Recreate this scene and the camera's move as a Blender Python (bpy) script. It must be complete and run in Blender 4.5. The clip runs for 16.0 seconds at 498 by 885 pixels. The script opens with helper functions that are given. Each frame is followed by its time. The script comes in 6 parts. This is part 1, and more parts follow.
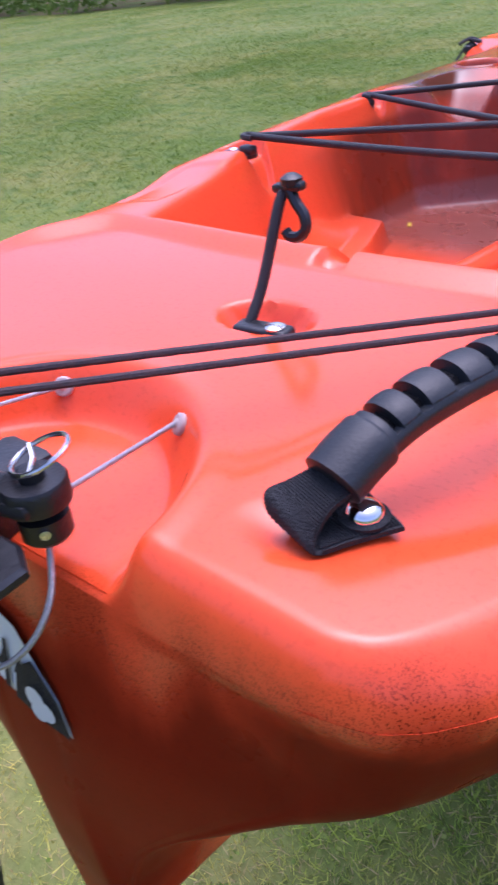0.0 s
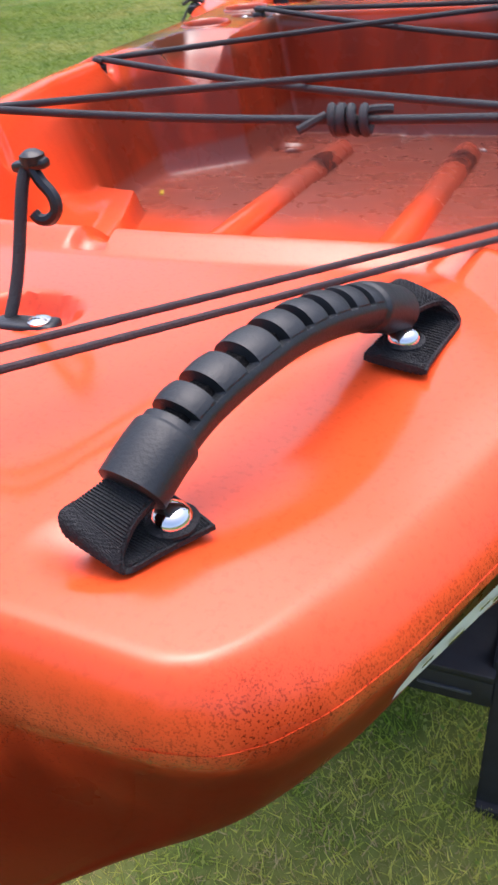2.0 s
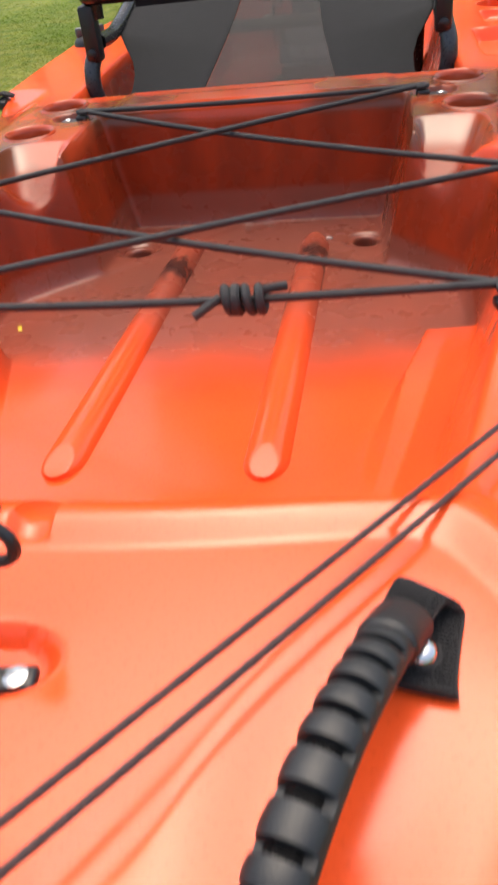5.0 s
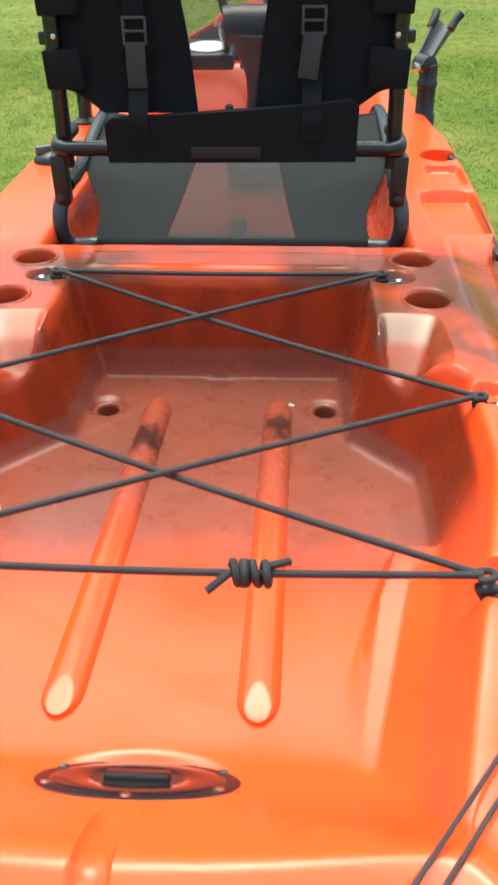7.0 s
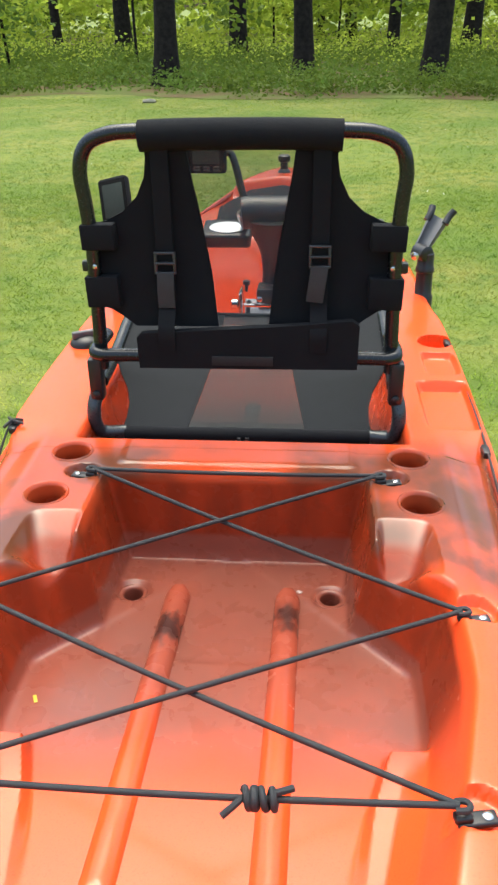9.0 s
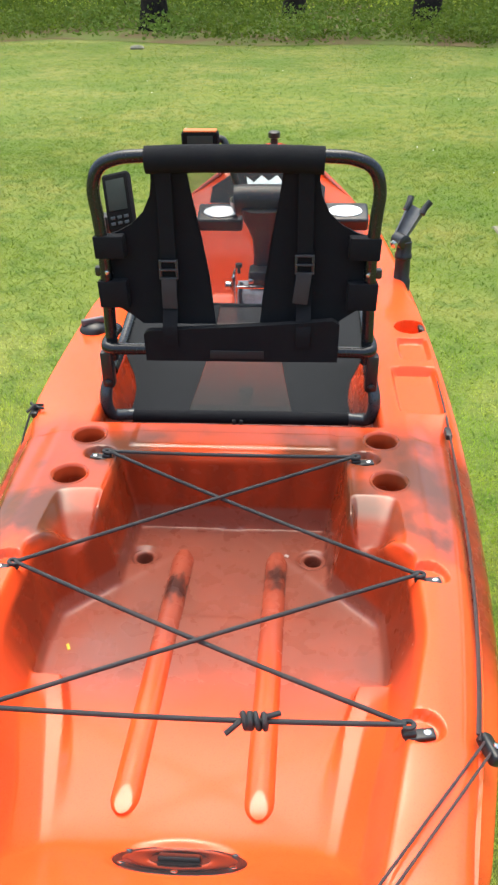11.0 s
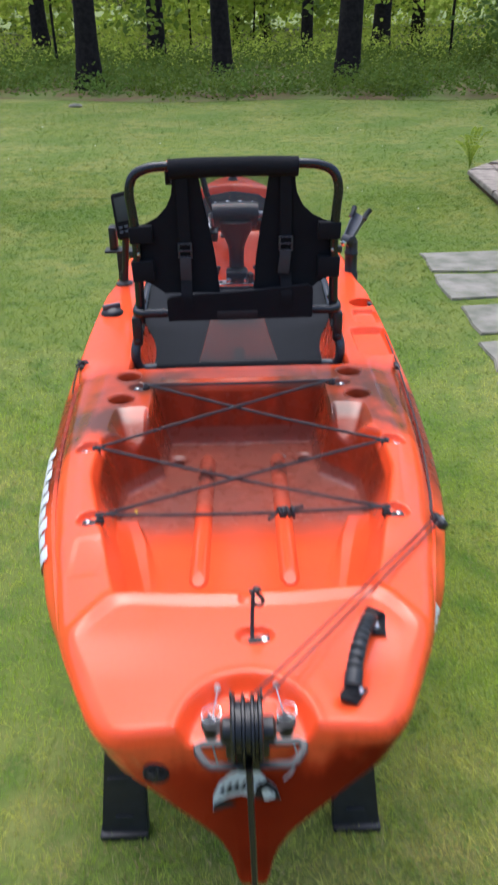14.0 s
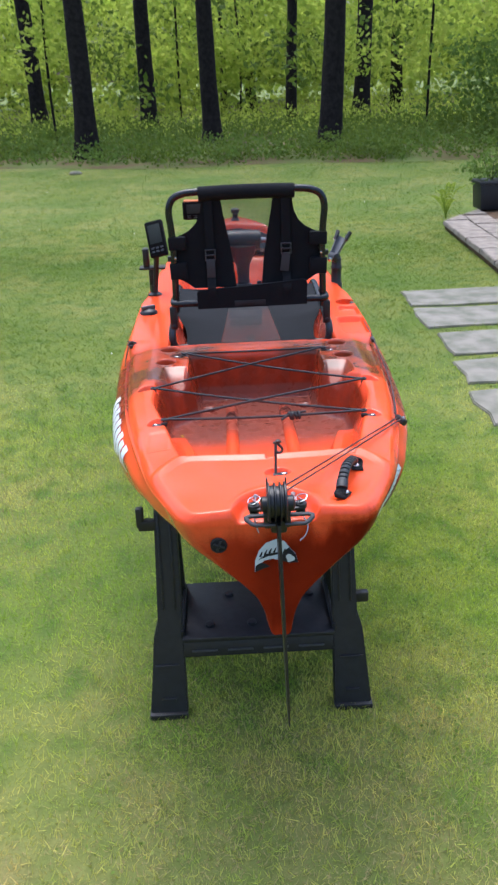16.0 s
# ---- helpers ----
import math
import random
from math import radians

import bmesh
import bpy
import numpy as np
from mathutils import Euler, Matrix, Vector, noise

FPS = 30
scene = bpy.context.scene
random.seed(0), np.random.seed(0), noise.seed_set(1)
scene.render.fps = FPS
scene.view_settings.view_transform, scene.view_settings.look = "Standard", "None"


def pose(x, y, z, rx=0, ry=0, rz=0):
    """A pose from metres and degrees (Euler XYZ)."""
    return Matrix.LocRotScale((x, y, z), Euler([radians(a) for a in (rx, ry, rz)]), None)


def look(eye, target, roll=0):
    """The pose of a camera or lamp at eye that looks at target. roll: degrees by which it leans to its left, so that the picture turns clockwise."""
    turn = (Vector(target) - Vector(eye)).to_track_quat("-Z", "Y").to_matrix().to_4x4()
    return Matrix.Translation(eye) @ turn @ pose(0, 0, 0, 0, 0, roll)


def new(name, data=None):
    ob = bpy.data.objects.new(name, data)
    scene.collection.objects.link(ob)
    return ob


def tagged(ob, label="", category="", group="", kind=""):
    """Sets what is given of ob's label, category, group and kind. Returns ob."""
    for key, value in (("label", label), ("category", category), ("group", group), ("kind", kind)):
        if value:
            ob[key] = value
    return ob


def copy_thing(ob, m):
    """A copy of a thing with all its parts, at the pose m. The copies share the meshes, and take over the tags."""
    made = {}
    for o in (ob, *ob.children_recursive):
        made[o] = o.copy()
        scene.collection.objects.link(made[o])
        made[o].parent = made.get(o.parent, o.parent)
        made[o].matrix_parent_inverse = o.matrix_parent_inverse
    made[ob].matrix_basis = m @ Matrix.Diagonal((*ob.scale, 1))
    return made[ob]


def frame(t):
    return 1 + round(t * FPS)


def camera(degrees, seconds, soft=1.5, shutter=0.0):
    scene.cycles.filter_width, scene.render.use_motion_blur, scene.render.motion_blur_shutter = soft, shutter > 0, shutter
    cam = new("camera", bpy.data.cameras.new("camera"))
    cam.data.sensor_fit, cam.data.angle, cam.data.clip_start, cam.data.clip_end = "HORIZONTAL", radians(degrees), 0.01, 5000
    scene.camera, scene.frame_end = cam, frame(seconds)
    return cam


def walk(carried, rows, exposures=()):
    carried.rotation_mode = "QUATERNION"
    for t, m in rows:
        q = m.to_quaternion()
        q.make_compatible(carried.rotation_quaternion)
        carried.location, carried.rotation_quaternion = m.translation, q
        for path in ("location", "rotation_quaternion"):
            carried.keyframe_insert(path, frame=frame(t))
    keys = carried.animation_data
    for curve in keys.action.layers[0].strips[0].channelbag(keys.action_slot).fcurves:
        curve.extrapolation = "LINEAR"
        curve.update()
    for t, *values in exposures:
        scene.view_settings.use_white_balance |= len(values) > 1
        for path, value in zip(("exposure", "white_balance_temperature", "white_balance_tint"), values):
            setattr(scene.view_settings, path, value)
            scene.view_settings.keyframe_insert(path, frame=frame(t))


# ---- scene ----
cam = camera(34.4, 16.0, 2.4, 0.6)
U = 0.9  # metres per drawing unit: every length below is in drawing units
PATH = [
    (0, (0.28, 0.363, 1.406), (-0.89, 1.593, 0.348), -7.6),
    (0.5, (0.278, 0.372, 1.403), (-0.793, 1.668, 0.32), -7.4),
    (1, (0.282, 0.368, 1.404), (-0.673, 1.736, 0.301), -6.9),
    (1.5, (0.275, 0.372, 1.403), (-0.547, 1.806, 0.277), -6.5),
    (2, (0.264, 0.383, 1.402), (-0.438, 1.843, 0.229), -6.3),
    (2.5, (0.257, 0.383, 1.398), (-0.364, 1.848, 0.186), -7.3),
    (3, (0.256, 0.384, 1.411), (-0.306, 1.843, 0.163), -8.0),
    (3.5, (0.246, 0.394, 1.429), (-0.269, 1.844, 0.152), -8.5),
    (4, (0.229, 0.413, 1.456), (-0.237, 1.871, 0.169), -9.2),
    (4.5, (0.183, 0.431, 1.476), (-0.219, 2.100, 0.105), -6.8),
    (5, (0.183, 0.463, 1.509), (-0.180, 2.206, 0.178), -7.5),
    (5.2, (0.186, 0.482, 1.532), (-0.173, 2.218, 0.192), -6.5),
    (7.3, (0.106, 0.547, 1.721), (0.014, 2.177, 0.566), -0.7),
    (7.5, (0.137, 0.558, 1.732), (-0.011, 2.19, 0.585), -1.2),
    (8, (0.087, 0.543, 1.772), (-0.046, 2.204, 0.666), -0.3),
    (8.5, (0.119, 0.521, 1.848), (-0.081, 2.214, 0.802), -1.6),
    (9, (0.117, 0.492, 1.894), (-0.024, 2.244, 0.941), -0.9),
    (11.3, (0.125, 0.334, 2.078), (0.012, 2.022, 1.012), -0.9),
    (11.5, (0.125, 0.356, 2.092), (0.02, 2.046, 1.029), -0.9),
    (12, (0.107, 0.309, 2.126), (0.061, 2.028, 1.104), 0.2),
    (12.5, (0.06, 0.232, 2.142), (-0.02, 1.992, 1.197), -1.5),
    (13, (0.022, 0.122, 2.11), (-0.013, 1.893, 1.182), -1.8),
    (13.5, (-0.014, -0.061, 2.103), (0.014, 1.702, 1.158), -2.0),
    (14, (-0.004, -0.269, 2.081), (0.02, 1.485, 1.12), -1.2),
    (14.5, (0.014, -0.494, 2.063), (0.051, 1.228, 1.046), -0.2),
    (15, (-0.001, -0.659, 2.089), (0.014, 1.098, 1.133), -1.5),
    (15.5, (-0.068, -0.843, 2.096), (-0.019, 0.943, 1.198), -1.8),
    (16, (-0.094, -1.01, 2.075), (-0.049, 0.809, 1.246), -2.2),
]
EXPOSURES = [(0.0, 1.1, 5150, 32), (2.0, 1.32, 5900, 16), (3.5, 1.45, 6700, 10), (5.0, 1.2, 7000, 10), (7.5, 1.68, 6500, -6), (9.2, 1.65, 6500, 0), (12.7, 1.6, 6500, 4), (13.4, 1.32, 5800, 10), (14.0, 1.03, 5600, 11), (14.6, 0.98, 5570, 11), (15.0, 1.04, 5550, 11), (16.0, 1.19, 5500, 11)]
walk(cam, [(t, look(Vector(eye) * U, Vector(target) * U, roll)) for t, eye, target, roll in PATH], EXPOSURES)

# ---- world and light ----
SUN_UP, SUN_TURN = 75.0, -14.0
world = bpy.data.worlds.new("sky")
scene.world = world
world.use_nodes = True
wn, wl = world.node_tree.nodes, world.node_tree.links
sky = wn.new("ShaderNodeTexSky")
sky.sky_type, sky.sun_disc = "NISHITA", False
sky.sun_elevation, sky.sun_rotation = radians(SUN_UP), radians(SUN_TURN)
sky.air_density, sky.dust_density, sky.ozone_density = 1.0, 6.0, 1.0
wl.new(sky.outputs[0], wn["Background"].inputs[0])
wn["Background"].inputs[1].default_value = 0.15
sun = new("sun", bpy.data.lights.new("sun", "SUN"))
sun.data.energy, sun.data.angle, sun.data.color = 0.5, radians(60), (1.0, 0.97, 0.93)
sun_way = Vector((math.sin(radians(SUN_TURN)) * math.cos(radians(SUN_UP)), math.cos(radians(SUN_TURN)) * math.cos(radians(SUN_UP)), math.sin(radians(SUN_UP))))
sun.matrix_world = look(sun_way * 60, (0, 0, 0))


# ---- materials ----
def material(name, base, rough=0.5, metal=0.0, other=None, grain=40.0, amount=0.5, bump=0.0, bump_scale=300.0, coat=0.0, spread=0.12):
    """A surface of two mottled tones, with fine relief."""
    m = bpy.data.materials.new(name)
    m.use_nodes = True
    n, l = m.node_tree.nodes, m.node_tree.links
    b = n["Principled BSDF"]
    pos = n.new("ShaderNodeTexCoord")
    big, fine, mix = n.new("ShaderNodeTexNoise"), n.new("ShaderNodeTexNoise"), n.new("ShaderNodeMix")
    big.inputs["Scale"].default_value, big.inputs["Detail"].default_value = grain, 6
    fine.inputs["Scale"].default_value, fine.inputs["Detail"].default_value = bump_scale, 4
    mix.data_type = "RGBA"
    other = other or tuple(c * (1 - amount * 0.5) for c in base)
    mix.inputs[6].default_value, mix.inputs[7].default_value = (*base, 1), (*other, 1)
    ramp = n.new("ShaderNodeMapRange")
    ramp.inputs[1].default_value, ramp.inputs[2].default_value = 0.35, 0.65
    l.new(pos.outputs["Object"], big.inputs["Vector"])
    l.new(pos.outputs["Object"], fine.inputs["Vector"])
    l.new(big.outputs["Fac"], ramp.inputs[0])
    l.new(ramp.outputs[0], mix.inputs[0])
    l.new(mix.outputs[2], b.inputs["Base Color"])
    rr = n.new("ShaderNodeMapRange")
    rr.inputs[3].default_value, rr.inputs[4].default_value = max(0.02, rough - spread), min(1, rough + spread)
    l.new(fine.outputs["Fac"], rr.inputs[0])
    l.new(rr.outputs[0], b.inputs["Roughness"])
    b.inputs["Metallic"].default_value, b.inputs["Coat Weight"].default_value = metal, coat
    if rough > 0.8:
        b.inputs["Specular IOR Level"].default_value = 0.2
    if bump:
        bp = n.new("ShaderNodeBump")
        bp.inputs["Strength"].default_value, bp.inputs["Distance"].default_value = bump, 0.002
        l.new(fine.outputs["Fac"], bp.inputs["Height"])
        l.new(bp.outputs[0], b.inputs["Normal"])
    return m


def plastic_shell(name="orange_plastic", start=1.06, smudge=None, depth=1.0):
    """Rotomoulded orange plastic with brown-black pigment blended into it in bands along the boat."""
    m = bpy.data.materials.new(name)
    m.use_nodes = True
    n, l = m.node_tree.nodes, m.node_tree.links
    b = n["Principled BSDF"]

    def math_node(kind, a, c):
        k = n.new("ShaderNodeMath")
        k.operation = kind
        for i, v in enumerate((a, c)):
            if isinstance(v, (int, float)):
                k.inputs[i].default_value = v
            else:
                l.new(v, k.inputs[i])
        return k.outputs[0]

    def span(v, lo, hi, a=0.0, c=1.0):
        k = n.new("ShaderNodeMapRange")
        k.interpolation_type = "SMOOTHSTEP"
        l.new(v, k.inputs[0])
        for i, w in enumerate((lo, hi, a, c)):
            k.inputs[i + 1].default_value = w
        return k.outputs[0]

    pos, sep = n.new("ShaderNodeTexCoord"), n.new("ShaderNodeSeparateXYZ")
    l.new(pos.outputs["Object"], sep.inputs[0])

    def mottle(scale, stretch, detail=5.0):
        mp, t = n.new("ShaderNodeMapping"), n.new("ShaderNodeTexNoise")
        mp.inputs["Scale"].default_value = stretch
        t.inputs["Scale"].default_value, t.inputs["Detail"].default_value = scale, detail
        l.new(pos.outputs["Object"], mp.inputs[0])
        l.new(mp.outputs[0], t.inputs["Vector"])
        return t.outputs["Fac"]

    y, z = sep.outputs[1], sep.outputs[2]
    cloud = mottle(5.0, (1, 1, 1))
    streak = mottle(16.0, (1.6, 1.6, 0.22), 4.0)
    brush = mottle(6.0, (1.0, 0.8, 1.0), 4.0)
    speck = mottle(420.0, (1, 1, 1), 2.0)
    yw = math_node("ADD", y, math_node("MULTIPLY", math_node("SUBTRACT", cloud, 0.5), 0.07 * U))
    yw = math_node("ADD", yw, math_node("MULTIPLY", math_node("SUBTRACT", streak, 0.5), 0.04 * U))
    blotch = math_node("MULTIPLY", math_node("SUBTRACT", mottle(7.0, (1.3, 1.0, 1.0), 6.0), 0.5), 0.55 * U)
    high = span(math_node("ADD", yw, blotch), 1.30 * U, 1.46 * U)
    top = span(z, 1.180 * U, 1.200 * U)
    well_start = span(yw, start * U, (start + 0.19) * U)
    onset = math_node("ADD", math_node("MULTIPLY", top, high), math_node("MULTIPLY", math_node("SUBTRACT", 1.0, top), well_start))
    # carried on into the seat well: brown pigment, with the well's shade painted in
    ending = math_node("ADD", math_node("MULTIPLY", top, span(yw, 1.82 * U, 1.70 * U)), math_node("MULTIPLY", math_node("SUBTRACT", 1.0, top), math_node("MAXIMUM", span(yw, 1.82 * U, 1.70 * U), math_node("MULTIPLY", span(yw, 2.48 * U, 2.25 * U), span(math_node("ABSOLUTE", sep.outputs[0], 0.0), 0.330 * U, 0.310 * U)))))
    band = math_node("MULTIPLY", onset, ending)
    # brushed thinly over the side decks, solid inside the well
    thin = span(brush, 0.36, 0.62, 0.52, 0.96)
    share = math_node("ADD", math_node("MULTIPLY", top, thin), math_node("MULTIPLY", math_node("SUBTRACT", 1.0, top), span(streak, 0.28, 0.66, 0.74, 0.87)))
    low = span(z, 1.100 * U, 1.086 * U)
    share = math_node("ADD", math_node("MULTIPLY", share, math_node("SUBTRACT", 1.0, low)), math_node("MULTIPLY", low, span(brush, 0.3, 0.7, 0.84, 0.93)))
    band = math_node("MULTIPLY", math_node("MULTIPLY", band, share), depth)
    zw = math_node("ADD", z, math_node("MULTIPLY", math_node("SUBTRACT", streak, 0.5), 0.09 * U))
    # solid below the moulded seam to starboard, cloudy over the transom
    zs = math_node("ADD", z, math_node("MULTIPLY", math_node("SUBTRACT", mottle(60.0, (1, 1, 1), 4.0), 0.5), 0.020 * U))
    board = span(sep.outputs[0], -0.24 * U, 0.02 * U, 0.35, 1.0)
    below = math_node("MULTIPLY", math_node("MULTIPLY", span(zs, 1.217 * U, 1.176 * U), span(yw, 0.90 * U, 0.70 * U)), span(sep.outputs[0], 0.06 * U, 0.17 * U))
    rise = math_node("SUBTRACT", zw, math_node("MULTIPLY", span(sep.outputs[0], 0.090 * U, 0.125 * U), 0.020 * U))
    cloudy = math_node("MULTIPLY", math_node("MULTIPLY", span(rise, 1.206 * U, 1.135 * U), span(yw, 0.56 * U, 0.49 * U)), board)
    # real blended pigment, deepened so its colour also carries the hull's shade
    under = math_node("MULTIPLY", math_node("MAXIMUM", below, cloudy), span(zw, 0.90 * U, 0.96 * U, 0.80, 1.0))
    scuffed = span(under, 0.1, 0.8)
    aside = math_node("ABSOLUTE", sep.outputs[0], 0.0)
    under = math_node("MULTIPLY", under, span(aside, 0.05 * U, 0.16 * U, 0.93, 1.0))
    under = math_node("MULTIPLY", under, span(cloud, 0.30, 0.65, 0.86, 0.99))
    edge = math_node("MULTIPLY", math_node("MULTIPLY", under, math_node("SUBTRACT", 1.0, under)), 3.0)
    bow = math_node("MULTIPLY", span(yw, 3.0 * U, 3.3 * U), 0.5)
    dark = math_node("MAXIMUM", math_node("MAXIMUM", band, under), bow)
    grit = math_node("MULTIPLY", edge, 1.5)
    dark = math_node("MAXIMUM", dark, math_node("MULTIPLY", grit, span(mottle(1300.0, (1, 1, 1), 3.0), 0.44, 0.66, 0.0, 0.80)))
    if smudge:
        spot = n.new("ShaderNodeVectorMath")
        spot.operation = "DISTANCE"
        mp = n.new("ShaderNodeMapping")
        mp.inputs["Scale"].default_value = (1.6, 1.0, 0.2)
        l.new(pos.outputs["Object"], mp.inputs[0])
        l.new(mp.outputs[0], spot.inputs[0])
        spot.inputs[1].default_value = (smudge[0] * 1.6 * U, smudge[1] * U, 1.07 * 0.2 * U)
        far = math_node("ADD", spot.outputs["Value"], math_node("MULTIPLY", math_node("SUBTRACT", mottle(90.0, (1, 0.5, 1), 7.0), 0.5), 0.085 * U))
        black = span(far, 0.048 * U, 0.014 * U, 0.0, 0.85)
    mix = n.new("ShaderNodeMix")
    mix.data_type = "RGBA"
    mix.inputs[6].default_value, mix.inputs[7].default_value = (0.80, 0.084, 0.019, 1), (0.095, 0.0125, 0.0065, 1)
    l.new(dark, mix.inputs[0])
    pick = n.new("ShaderNodeMix")
    pick.data_type = "RGBA"
    pick.inputs[6].default_value, pick.inputs[7].default_value = (0.068, 0.0036, 0.0013, 1), (0.105, 0.0290, 0.0210, 1)
    l.new(span(band, 0.1, 0.7), pick.inputs[0])
    tint = n.new("ShaderNodeMix")
    tint.data_type = "RGBA"
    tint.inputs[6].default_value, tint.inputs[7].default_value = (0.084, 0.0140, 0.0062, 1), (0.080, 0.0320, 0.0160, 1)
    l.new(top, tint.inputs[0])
    # sky sheen on the well floor, painted into its pigment as a lighter tone
    paler = n.new("ShaderNodeMix")
    paler.data_type = "RGBA"
    paler.inputs[7].default_value = (0.112, 0.0440, 0.0310, 1)
    l.new(tint.outputs[2], paler.inputs[6])
    l.new(span(z, 1.098 * U, 1.084 * U), paler.inputs[0])
    l.new(paler.outputs[2], pick.inputs[7])
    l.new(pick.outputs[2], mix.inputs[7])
    tone = n.new("ShaderNodeMix")
    tone.data_type, tone.blend_type = "RGBA", "MULTIPLY"
    tone.inputs[7].default_value = (0.80, 0.70, 0.66, 1)
    l.new(mix.outputs[2], tone.inputs[6])
    l.new(math_node("MULTIPLY", span(speck, 0.52, 0.72), math_node("SUBTRACT", 0.45, math_node("MULTIPLY", band, 0.52))), tone.inputs[0])
    final = tone.outputs[2]
    if smudge:
        soot = n.new("ShaderNodeMix")
        soot.data_type = "RGBA"
        soot.inputs[7].default_value = (0.012, 0.0095, 0.009, 1)
        l.new(final, soot.inputs[6])
        l.new(black, soot.inputs[0])
        final = soot.outputs[2]
    l.new(final, b.inputs["Base Color"])
    l.new(math_node("ADD", span(mottle(26.0, (1, 1, 1)), 0.3, 0.7, 0.14, 0.20), math_node("MULTIPLY", math_node("ADD", scuffed, math_node("MULTIPLY", band, math_node("SUBTRACT", 1.0, top))), 0.13)), b.inputs["Roughness"])
    b.inputs["IOR"].default_value = 1.5
    walls = math_node("MULTIPLY", math_node("MULTIPLY", band, math_node("SUBTRACT", 1.0, top)), math_node("SUBTRACT", 1.0, low))
    l.new(math_node("MULTIPLY", span(scuffed, 0.0, 1.0, 0.44, 0.01), span(walls, 0.1, 0.7, 1.0, 0.45)), b.inputs["Specular IOR Level"])
    bp = n.new("ShaderNodeBump")
    bp.inputs["Strength"].default_value, bp.inputs["Distance"].default_value = 0.03, 0.0012
    l.new(math_node("ADD", math_node("MULTIPLY", mottle(240.0, (1, 1, 1), 3.0), 0.5), mottle(30.0, (1, 1, 1), 2.0)), bp.inputs["Height"])
    l.new(bp.outputs[0], b.inputs["Normal"])
    return m


def leaf_material(name, base, other, light=0.35):
    """Leaves and grass: tones by piece, some light passing through."""
    m = bpy.data.materials.new(name)
    m.use_nodes = True
    n, l = m.node_tree.nodes, m.node_tree.links
    b, out = n["Principled BSDF"], n["Material Output"]
    geo, mix, tr, ms = n.new("ShaderNodeNewGeometry"), n.new("ShaderNodeMix"), n.new("ShaderNodeBsdfTranslucent"), n.new("ShaderNodeMixShader")
    mix.data_type = "RGBA"
    mix.inputs[6].default_value, mix.inputs[7].default_value = (*base, 1), (*other, 1)
    l.new(geo.outputs["Random Per Island"], mix.inputs[0])
    l.new(mix.outputs[2], b.inputs["Base Color"])
    l.new(mix.outputs[2], tr.inputs["Color"])
    b.inputs["Roughness"].default_value = 0.6
    b.inputs["Specular IOR Level"].default_value = 0.12
    ms.inputs[0].default_value = light
    l.new(b.outputs[0], ms.inputs[1])
    l.new(tr.outputs[0], ms.inputs[2])
    l.new(ms.outputs[0], out.inputs["Surface"])
    return m


